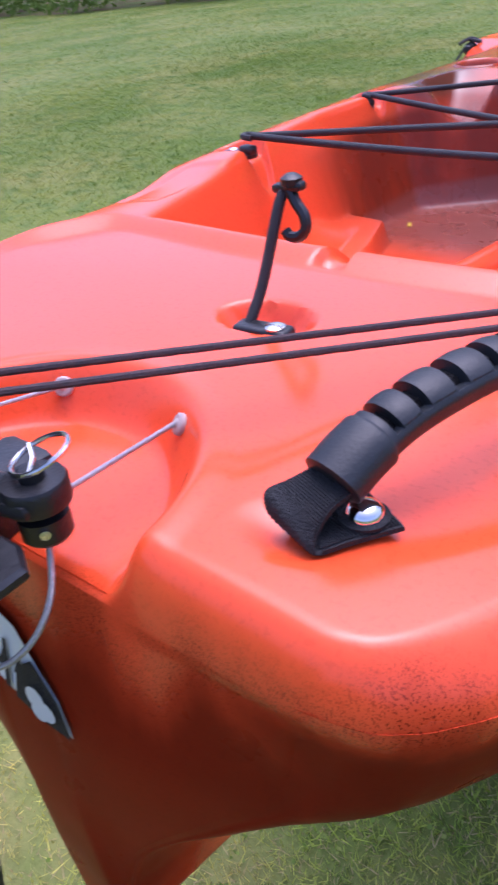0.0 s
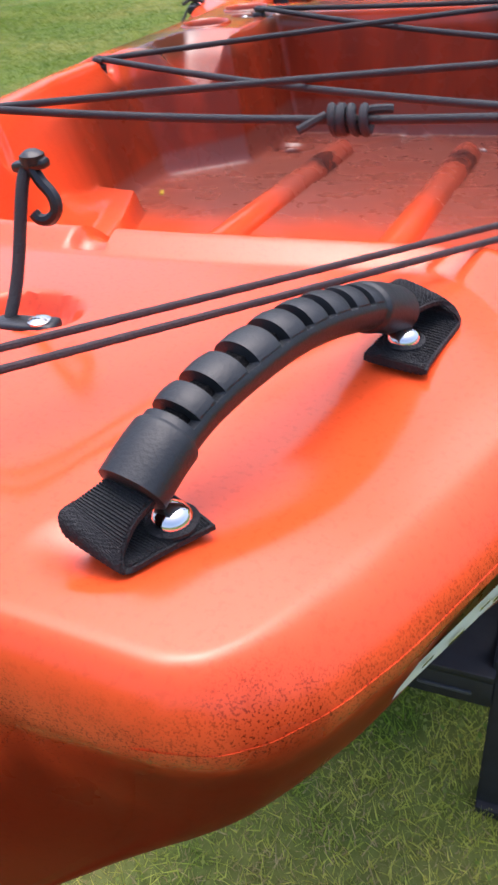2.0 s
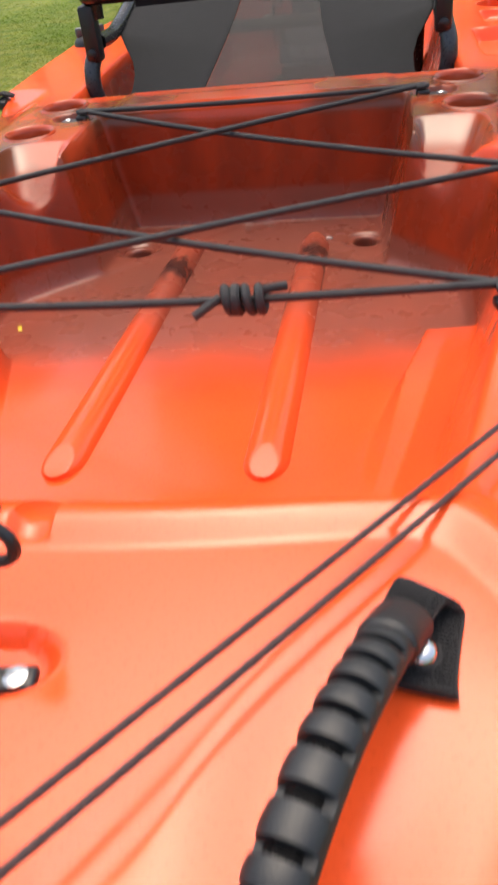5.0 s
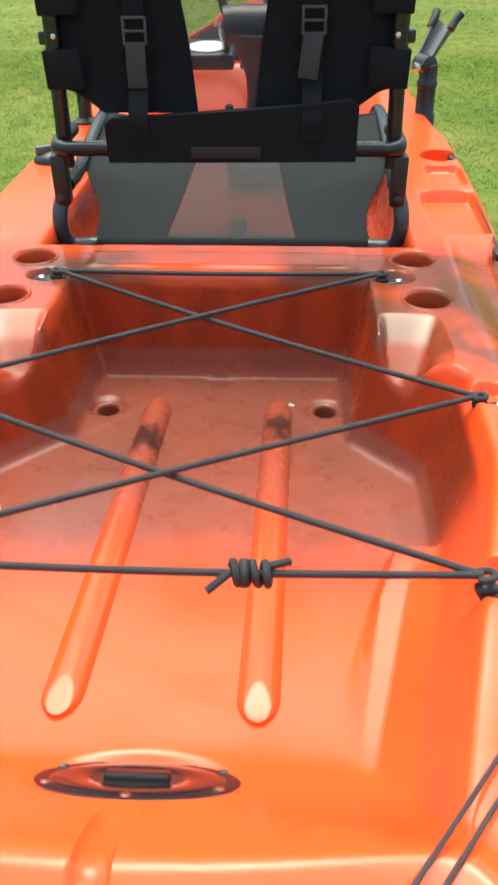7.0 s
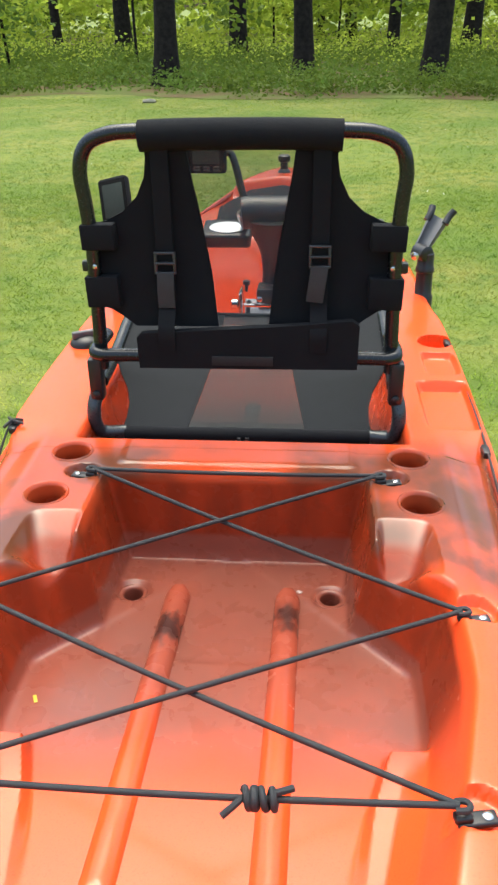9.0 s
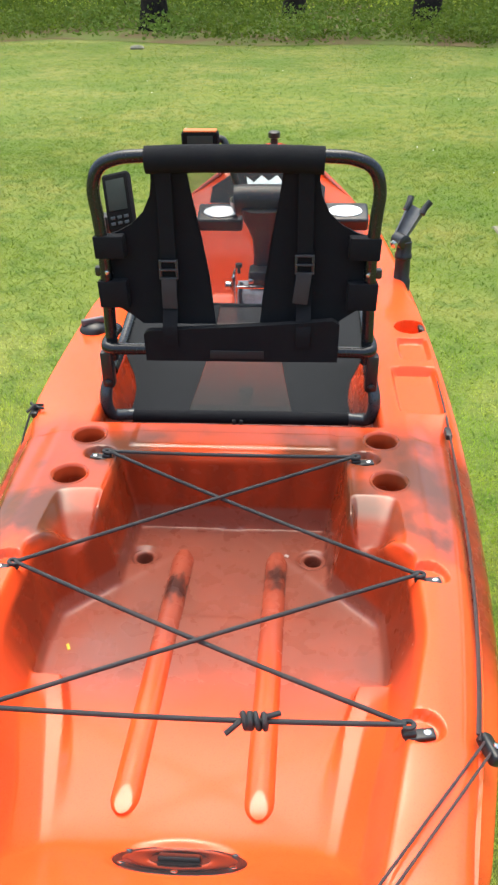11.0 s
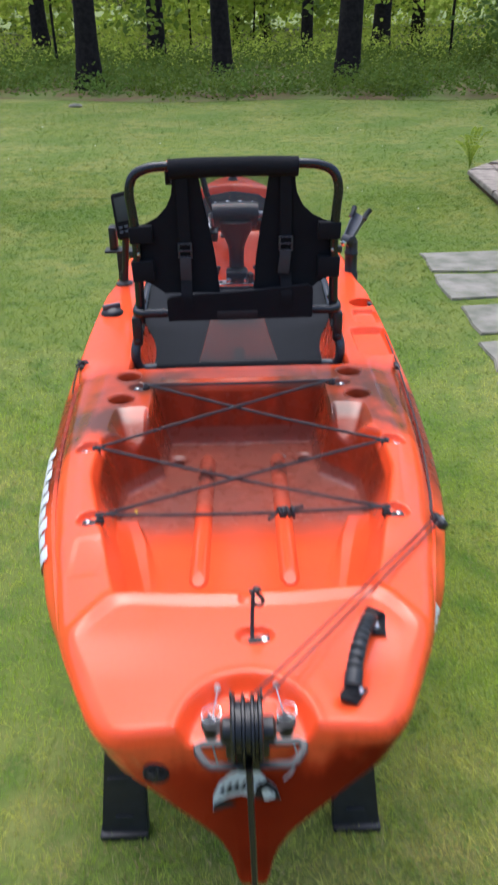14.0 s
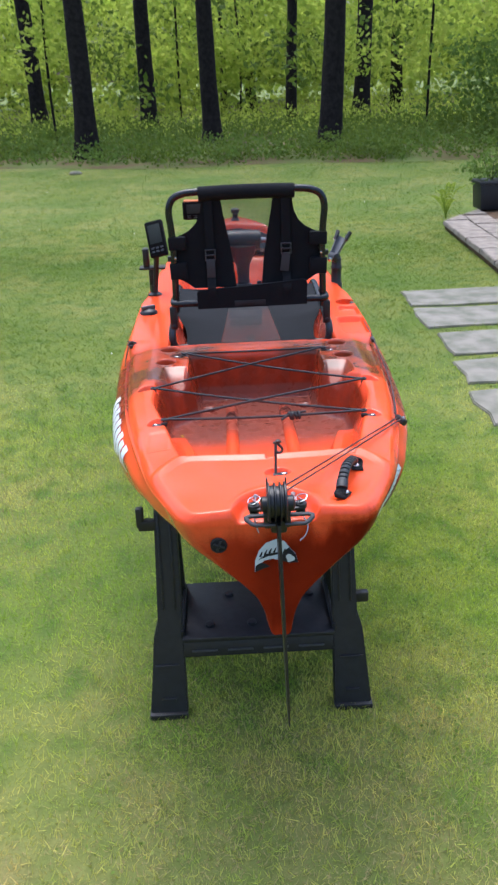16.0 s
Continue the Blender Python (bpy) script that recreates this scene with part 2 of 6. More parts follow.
def lawn_tones(n, l):
    """Patches of green and straw over the lawn, the same for soil and blades."""
    pos, sep = n.new("ShaderNodeTexCoord"), n.new("ShaderNodeSeparateXYZ")
    flat = n.new("ShaderNodeCombineXYZ")
    l.new(pos.outputs["Object"], sep.inputs[0])
    l.new(sep.outputs[0], flat.inputs[0])
    l.new(sep.outputs[1], flat.inputs[1])

    def mottle(scale, detail, lo, hi):
        t, r = n.new("ShaderNodeTexNoise"), n.new("ShaderNodeMapRange")
        t.inputs["Scale"].default_value, t.inputs["Detail"].default_value = scale, detail
        r.inputs[1].default_value, r.inputs[2].default_value = lo, hi
        l.new(flat.outputs[0], t.inputs["Vector"])
        l.new(t.outputs["Fac"], r.inputs[0])
        return r.outputs[0]

    def blend(a, c, f):
        k = n.new("ShaderNodeMix")
        k.data_type = "RGBA"
        for i, v in ((6, a), (7, c)):
            if isinstance(v, tuple):
                k.inputs[i].default_value = (*v, 1)
            else:
                l.new(v, k.inputs[i])
        l.new(f, k.inputs[0])
        return k.outputs[2]

    fresh = blend((0.084, 0.150, 0.012), (0.160, 0.198, 0.025), mottle(0.55, 5, 0.36, 0.64))
    dry = blend(fresh, (0.225, 0.230, 0.055), mottle(0.9, 6, 0.43, 0.68))
    # worn, straw-pale turf towards the near end of the lawn
    paler = n.new("ShaderNodeMapRange")
    paler.inputs[1].default_value, paler.inputs[2].default_value, paler.inputs[3].default_value, paler.inputs[4].default_value = 1.7 * U, -0.3 * U, 0.0, 0.9
    l.new(sep.outputs[1], paler.inputs[0])
    back = n.new("ShaderNodeMapRange")
    back.inputs[1].default_value, back.inputs[2].default_value, back.inputs[3].default_value, back.inputs[4].default_value = -4.0 * U, -1.0 * U, 0.15, 1.0
    l.new(sep.outputs[1], back.inputs[0])
    near = n.new("ShaderNodeMath")
    near.operation = "MULTIPLY"
    l.new(paler.outputs[0], near.inputs[0])
    l.new(back.outputs[0], near.inputs[1])
    m = n.new("ShaderNodeMath")
    m.operation = "MULTIPLY"
    l.new(near.outputs[0], m.inputs[0])
    l.new(mottle(4.5, 5, 0.28, 0.56), m.inputs[1])
    tufts, fewer = n.new("ShaderNodeMath"), n.new("ShaderNodeMath")
    fewer.operation, tufts.operation = "MULTIPLY_ADD", "MULTIPLY"
    fewer.inputs[1].default_value, fewer.inputs[2].default_value = -0.6, 1.0
    l.new(paler.outputs[0], fewer.inputs[0])
    l.new(fewer.outputs[0], tufts.inputs[0])
    l.new(mottle(6.5, 5, 0.46, 0.70), tufts.inputs[1])
    clumps = blend(blend(dry, (0.285, 0.238, 0.090), m.outputs[0]), (0.062, 0.122, 0.012), tufts.outputs[0])
    thatch = n.new("ShaderNodeMath")
    thatch.operation = "MULTIPLY"
    l.new(paler.outputs[0], thatch.inputs[0])
    l.new(mottle(3.1, 5, 0.56, 0.70), thatch.inputs[1])
    return blend(clumps, (0.300, 0.215, 0.090), thatch.outputs[0]), blend, mottle


def lawn_material():
    m = bpy.data.materials.new("lawn")
    m.use_nodes = True
    n, l = m.node_tree.nodes, m.node_tree.links
    b = n["Principled BSDF"]
    tone, blend, mottle = lawn_tones(n, l)
    l.new(blend(tone, (0.105, 0.128, 0.030), mottle(60, 3, 0.12, 1.05)), b.inputs["Base Color"])
    b.inputs["Roughness"].default_value = 0.8
    b.inputs["Specular IOR Level"].default_value = 0.2
    pos, t, bp = n.new("ShaderNodeTexCoord"), n.new("ShaderNodeTexNoise"), n.new("ShaderNodeBump")
    t.inputs["Scale"].default_value, t.inputs["Detail"].default_value = 45, 4
    l.new(pos.outputs["Object"], t.inputs["Vector"])
    bp.inputs["Strength"].default_value, bp.inputs["Distance"].default_value = 0.5, 0.02
    l.new(t.outputs["Fac"], bp.inputs["Height"])
    l.new(bp.outputs[0], b.inputs["Normal"])
    return m


def blade_material(name, low, high):
    """Grass blades: the lawn's tones, a little lighter or darker blade by blade."""
    m = bpy.data.materials.new(name)
    m.use_nodes = True
    n, l = m.node_tree.nodes, m.node_tree.links
    b, out = n["Principled BSDF"], n["Material Output"]
    tone, blend, mottle = lawn_tones(n, l)
    geo, mul = n.new("ShaderNodeNewGeometry"), n.new("ShaderNodeMix")
    mul.data_type, mul.blend_type = "RGBA", "MULTIPLY"
    mul.inputs[0].default_value = 1.0
    mul.clamp_result = False
    l.new(tone, mul.inputs[6])
    l.new(blend(low, high, geo.outputs["Random Per Island"]), mul.inputs[7])
    tr, ms = n.new("ShaderNodeBsdfTranslucent"), n.new("ShaderNodeMixShader")
    l.new(mul.outputs[2], b.inputs["Base Color"])
    l.new(mul.outputs[2], tr.inputs["Color"])
    b.inputs["Roughness"].default_value = 0.6
    b.inputs["Specular IOR Level"].default_value = 0.12
    ms.inputs[0].default_value = 0.45
    l.new(b.outputs[0], ms.inputs[1])
    l.new(tr.outputs[0], ms.inputs[2])
    l.new(ms.outputs[0], out.inputs["Surface"])
    return m


M = {
    "shell": plastic_shell(),
    "shell_port_rib": plastic_shell("orange_rib_port", 1.13, (-0.085, 1.42), 0.86),
    "shell_starboard_rib": plastic_shell("orange_rib_starboard", 1.13, (0.096, 1.45), 0.86),
    "lawn": lawn_material(),
    "black_plastic": material("black_plastic", (0.008, 0.0085, 0.010), 0.40, bump=0.15, bump_scale=500),
    "saw_plastic": material("saw_plastic", (0.006, 0.007, 0.009), 0.5, bump=0.25, bump_scale=350, other=(0.012, 0.013, 0.016)),
    "rubber": material("rubber", (0.0055, 0.0075, 0.0095), 0.50, bump=0.12, bump_scale=900, other=(0.010, 0.0125, 0.015)),
    "webbing": material("webbing", (0.0075, 0.0075, 0.009), 0.75, bump=0.6, bump_scale=900),
    "cord": material("cord", (0.014, 0.016, 0.019), 0.65, bump=0.5, bump_scale=1200),
    "steel": material("steel", (0.62, 0.62, 0.60), 0.22, 1.0, grain=200, amount=0.3),
    "cable": material("cable", (0.45, 0.46, 0.48), 0.35, 0.9, grain=900, amount=0.5, bump=0.5, bump_scale=1500),
    "tube_black": material("tube_black", (0.010, 0.012, 0.014), 0.24, 0.2, bump=0.05),
    "fabric": material("fabric", (0.0055, 0.0062, 0.0085), 0.90, bump=0.5, bump_scale=1100, other=(0.007, 0.0075, 0.009)),
    "fabric_grey": material("fabric_grey", (0.0135, 0.0152, 0.0172), 0.85, amount=0.12, bump=0.3, bump_scale=1000),
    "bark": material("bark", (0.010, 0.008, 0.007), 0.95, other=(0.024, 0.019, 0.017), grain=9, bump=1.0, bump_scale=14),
    "paver": material("paver", (0.235, 0.220, 0.180), 0.9, other=(0.135, 0.135, 0.100), grain=6, bump=0.5, bump_scale=60),
    "concrete": material("concrete", (0.285, 0.245, 0.200), 0.9, other=(0.180, 0.155, 0.125), grain=8, bump=0.4, bump_scale=90),
    "soil": material("soil", (0.05, 0.035, 0.02), 0.95, other=(0.10, 0.06, 0.03), grain=5, bump=1.0, bump_scale=30),
    "white": material("white", (0.75, 0.76, 0.76), 0.4, amount=0.15),
    "white_label": material("white_label", (0.62, 0.68, 0.68), 0.35, amount=0.1),
    "screen": material("screen", (0.030, 0.036, 0.032), 0.85, amount=0.2),
    "grey_metal": material("grey_metal", (0.32, 0.33, 0.34), 0.35, 0.7, grain=80),
    "yellow": material("yellow", (0.7, 0.5, 0.03), 0.5),
    # sunlight through the leaves is painted into this raised tone
    "leaf_sunlit": leaf_material("leaf_sunlit", (0.29, 0.39, 0.045), (0.43, 0.50, 0.08), 0.6),
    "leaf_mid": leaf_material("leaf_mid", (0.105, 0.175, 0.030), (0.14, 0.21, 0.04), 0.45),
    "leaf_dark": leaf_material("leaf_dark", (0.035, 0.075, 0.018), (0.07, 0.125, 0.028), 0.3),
    "grass": blade_material("grass", (2.5, 2.35, 2.25), (4.0, 3.5, 3.7)),
}
M["grass_far"] = blade_material("grass_far", (1.10, 1.12, 1.05), (1.42, 1.36, 1.4))
# leaf tone lowered to hold the shade under the trees
M["leaf_shaded"] = leaf_material("leaf_shaded", (0.080, 0.130, 0.018), (0.145, 0.200, 0.028), 0.45)
M["chrome"] = material("chrome", (0.72, 0.71, 0.69), 0.08, 1.0, amount=0.05, spread=0.03)
M["grey_plastic"] = material("grey_plastic", (0.085, 0.09, 0.10), 0.45, bump=0.2)
M["ferrule"] = material("ferrule", (0.46, 0.38, 0.35), 0.5, amount=0.3)
M["rope_dark"] = material("rope_dark", (0.030, 0.022, 0.024), 0.75, other=(0.055, 0.03, 0.03), grain=500, bump=0.5, bump_scale=1500)
M["tube_grey"] = material("tube_grey", (0.040, 0.046, 0.052), 0.3, 0.35, bump=0.05)
M["buckle"] = material("buckle", (0.035, 0.038, 0.042), 0.3, spread=0.05)
M["strap_grey"] = material("strap_grey", (0.020, 0.021, 0.024), 0.7, bump=0.4, bump_scale=900)
M["saw_edge"] = material("saw_edge", (0.06, 0.064, 0.072), 0.4)
M["straw"] = leaf_material("straw", (0.34, 0.27, 0.115), (0.46, 0.385, 0.19), 0.2)
M["clover"] = leaf_material("clover", (0.140, 0.225, 0.034), (0.270, 0.320, 0.075), 0.4)
M["litter"] = material("litter", (0.10, 0.135, 0.030), 0.95, other=(0.11, 0.07, 0.035), grain=0.8, bump=1.0, bump_scale=25)
# near-black tone carries the shade inside the grip's slots; bezels share it
M["shadow_web"] = material("shadow_web", (0.0022, 0.0022, 0.0026), 0.95, bump=0.6, bump_scale=900)
M["amber"] = material("amber", (0.62, 0.14, 0.02), 0.45)
M["stem"] = material("stem", (0.06, 0.08, 0.02), 0.7)

def sheer_fabric(name, base, open_share):
    """Open-weave mesh cloth: part of the light passes between the threads."""
    m = bpy.data.materials.new(name)
    m.use_nodes = True
    n, l = m.node_tree.nodes, m.node_tree.links
    b, out = n["Principled BSDF"], n["Material Output"]
    tr, ms = n.new("ShaderNodeBsdfTransparent"), n.new("ShaderNodeMixShader")
    b.inputs["Base Color"].default_value, b.inputs["Roughness"].default_value = (*base, 1), 0.8
    ms.inputs[0].default_value = open_share
    l.new(b.outputs[0], ms.inputs[1])
    l.new(tr.outputs[0], ms.inputs[2])
    l.new(ms.outputs[0], out.inputs["Surface"])
    return m


M["gloss_black"] = material("gloss_black", (0.012, 0.0125, 0.014), 0.12, spread=0.04)
M["mesh_seat"] = sheer_fabric("mesh_seat", (0.010, 0.0105, 0.0115), 0.22)
M["mesh_back"] = sheer_fabric("mesh_back", (0.05, 0.05, 0.055), 0.72)


# ---- building helpers ----
def thing(name, at, label, category, group="", kind=""):
    """An empty at the base of a thing, which carries its parts."""
    ob = new(name)
    ob.location = Vector(at) * U
    ob.empty_display_size = 0.05
    return tagged(ob, label, category, group, kind)


def part(name, bm, mat, parent=None, label="", smooth=True, kind=""):
    """One mesh object out of a bmesh in drawing units, under a thing or a part."""
    me = bpy.data.meshes.new(name)
    bmesh.ops.transform(bm, matrix=Matrix.Scale(U, 4), verts=bm.verts)
    bm.normal_update()
    bm.to_mesh(me)
    bm.free()
    return link(name, me, mat, parent, label, smooth, kind)


def link(name, me, mat, parent=None, label="", smooth=True, kind=""):
    me.materials.append(M[mat])
    if smooth:
        me.polygons.foreach_set("use_smooth", [True] * len(me.polygons))
        me.set_sharp_from_angle(angle=radians(40))
    ob = new(name, me)
    if parent is not None:
        ob.parent = parent
        if parent.type == "EMPTY":
            ob.matrix_parent_inverse = Matrix.Translation(-parent.location)
    return tagged(ob, label, "", "", kind)


def part_np(name, verts, faces, mat, parent=None, label="", smooth=True, kind=""):
    me = bpy.data.meshes.new(name)
    verts = np.asarray(verts, dtype=np.float32) * U
    faces = np.asarray(faces, dtype=np.int32)
    k = faces.shape[1]
    me.vertices.add(len(verts))
    me.vertices.foreach_set("co", verts.ravel())
    me.loops.add(faces.size)
    me.loops.foreach_set("vertex_index", faces.ravel())
    me.polygons.add(len(faces))
    me.polygons.foreach_set("loop_start", np.arange(0, faces.size, k, dtype=np.int32))
    me.polygons.foreach_set("loop_total", np.full(len(faces), k, dtype=np.int32))
    me.update(calc_edges=True)
    return link(name, me, mat, parent, label, smooth, kind)


def add_box(bm, size, m=None, bevel=0.0, segs=2):
    """A bevelled box, centred, at the pose m."""
    made = bmesh.ops.create_cube(bm, size=1.0)["verts"]
    bmesh.ops.transform(bm, matrix=Matrix.Diagonal((*size, 1)), verts=made)
    if bevel:
        edges = list({e for v in made for e in v.link_edges})
        got = bmesh.ops.bevel(bm, geom=edges, offset=bevel, segments=segs, profile=0.5, affect="EDGES")
        made = list({v for f in got["faces"] for v in f.verts} | {v for v in made if v.is_valid})
    if m is not None:
        bmesh.ops.transform(bm, matrix=m, verts=made)
    return bm


def box(size, m=None, bevel=0.0, segs=2):
    return add_box(bmesh.new(), size, m, bevel, segs)


def along(a, b):
    """The pose at a whose z axis points to b."""
    a, b = Vector(a), Vector(b)
    return Matrix.Translation(a) @ (b - a).to_track_quat("Z", "Y").to_matrix().to_4x4()


def add_turned(bm, profile, m=None, segs=24):
    """A body of revolution about z out of (radius, height) pairs."""
    rings = []
    for r, h in profile:
        rings.append([bm.verts.new((r * math.cos(2 * math.pi * i / segs), r * math.sin(2 * math.pi * i / segs), h)) for i in range(segs)])
    for a, b in zip(rings, rings[1:]):
        for i in range(segs):
            bm.faces.new((a[i], a[(i + 1) % segs], b[(i + 1) % segs], b[i]))
    bm.faces.new(rings[0][::-1])
    bm.faces.new(rings[-1])
    if m is not None:
        bmesh.ops.transform(bm, matrix=m, verts=[v for r in rings for v in r])
    return bm


def turned(profile, m=None, segs=24):
    return add_turned(bmesh.new(), profile, m, segs)


def rounded(points, step=8):
    """A smooth line through the points."""
    p = [Vector(q) for q in points]
    p = [2 * p[0] - p[1]] + p + [2 * p[-1] - p[-2]]
    out = []
    for i in range(1, len(p) - 2):
        for k in range(step):
            t = k / step
            a, b, c, d = p[i - 1], p[i], p[i + 1], p[i + 2]
            out.append(0.5 * (2 * b + (c - a) * t + (2 * a - 5 * b + 4 * c - d) * t * t + (3 * b - a - 3 * c + d) * t ** 3))
    return out + [p[-2]]


def add_sweep(bm, path, section, up=(0, 0, 1), closed_ends=True, scale=None):
    """Sweeps a closed section, (side, up) pairs, along a line of points."""
    rings, up = [], Vector(up)
    path = [Vector(q) for q in path]
    for i, q in enumerate(path):
        way = (path[min(i + 1, len(path) - 1)] - path[max(i - 1, 0)]).normalized()
        side = way.cross(up)
        if side.length < 1e-4:
            side = way.cross(Vector((1, 0, 0.01)))
        side.normalize()
        top = side.cross(way).normalized()
        up = top
        s = scale(i / max(1, len(path) - 1)) if scale else 1.0
        rings.append([bm.verts.new(q + side * a * s + top * b * s) for a, b in section])
    k = len(section)
    for a, b in zip(rings, rings[1:]):
        for i in range(k):
            bm.faces.new((a[i], a[(i + 1) % k], b[(i + 1) % k], b[i]))
    if closed_ends:
        bm.faces.new(rings[0][::-1])
        bm.faces.new(rings[-1])
    return bm


def circle(r, segs=10):
    return [(r * math.cos(2 * math.pi * i / segs), r * math.sin(2 * math.pi * i / segs)) for i in range(segs)]


def tube(path, r, segs=10, smooth=0, bm=None):
    bm = bm or bmesh.new()
    return add_sweep(bm, rounded(path, smooth) if smooth else path, circle(r, segs))


def flat_section(w, h, r=0.3):
    """A rounded rectangle as a section."""
    k = min(w, h) * r
    return [(w / 2 - k, -h / 2), (w / 2, -h / 2 + k), (w / 2, h / 2 - k), (w / 2 - k, h / 2), (-w / 2 + k, h / 2), (-w / 2, h / 2 - k), (-w / 2, -h / 2 + k), (-w / 2 + k, -h / 2)]


def curve_of(ys, vs):
    """A smooth function through a few stations."""
    ys, vs = np.array(ys, float), np.array(vs, float)
    slope = np.gradient(vs, ys)

    def f(y):
        y = np.clip(np.asarray(y, float), ys[0], ys[-1])
        i = np.clip(np.searchsorted(ys, y) - 1, 0, len(ys) - 2)
        h = ys[i + 1] - ys[i]
        t = (y - ys[i]) / h
        return (2 * t**3 - 3 * t**2 + 1) * vs[i] + (t**3 - 2 * t**2 + t) * h * slope[i] + (3 * t**2 - 2 * t**3) * vs[i + 1] + (t**3 - t**2) * h * slope[i + 1]

    return f


def smax(a, b, k):
    return 0.5 * (a + b + np.sqrt((a - b) ** 2 + k * k))


def smin(a, b, k):
    return 0.5 * (a + b - np.sqrt((a - b) ** 2 + k * k))


def step_up(v, lo, hi):
    t = np.clip((v - lo) / (hi - lo), 0, 1)
    return t * t * (3 - 2 * t)


# ---- the kayak ----
STERN, BOW = 0.487, 4.13
half_width = curve_of((0.487, 0.490, 0.497, 0.51, 0.535, 0.572, 0.62, 0.667, 0.778, 0.897, 1.037, 1.2, 1.365, 1.54, 1.8, 2.1, 2.5, 2.9, 3.3, 3.7, 3.95, 4.08, 4.13), (0.172, 0.186, 0.199, 0.212, 0.228, 0.245, 0.265, 0.285, 0.317, 0.345, 0.375, 0.401, 0.420, 0.434, 0.450, 0.458, 0.452, 0.425, 0.36, 0.25, 0.155, 0.07, 0.012))
deck_height = curve_of((0.487, 0.75, 1.0, 1.3, 1.63, 2.0, 2.3, 2.7, 3.3, 4.13), (1.236, 1.2335, 1.233, 1.223, 1.213, 1.208, 1.204, 1.208, 1.245, 1.29))
gunwale_height = curve_of((0.487, 1.0, 1.7, 2.4, 3.2, 4.13), (1.203, 1.192, 1.168, 1.158, 1.19, 1.26))
keel_height = curve_of((0.487, 0.8, 1.2, 3.2, 3.8, 4.03, 4.13), (0.912, 0.888, 0.865, 0.862, 0.93, 1.06, 1.21))


def well(x, y, edges, floor, top, soft=0.012, fillet=0.015):
    """Height of a moulded well: edges are (px, py, way in degrees, slope), each a line whose inward side is the well."""
    inside = None
    for px, py, way, slope in edges:
        d = ((x - px) * math.cos(radians(way)) + (y - py) * math.sin(radians(way))) * slope
        inside = d if inside is None else smin(inside, d, 0.02)
    return smin(smax(top - inside, floor, fillet), top, soft)


def dish(x, y, z, cx, cy, rx, ry, depth, soft=0.35):
    """A shallow oval recess."""
    r = np.sqrt(((x - cx) / rx) ** 2 + ((y - cy) / ry) ** 2)
    return z - depth * (1 - step_up(r, 1 - soft, 1 + soft * 0.2))


PADS = [(0.285, 1.0), (0.336, 1.30), (0.254, 1.63)]
HOLES = [(0.297, 1.56), (0.293, 1.705)]


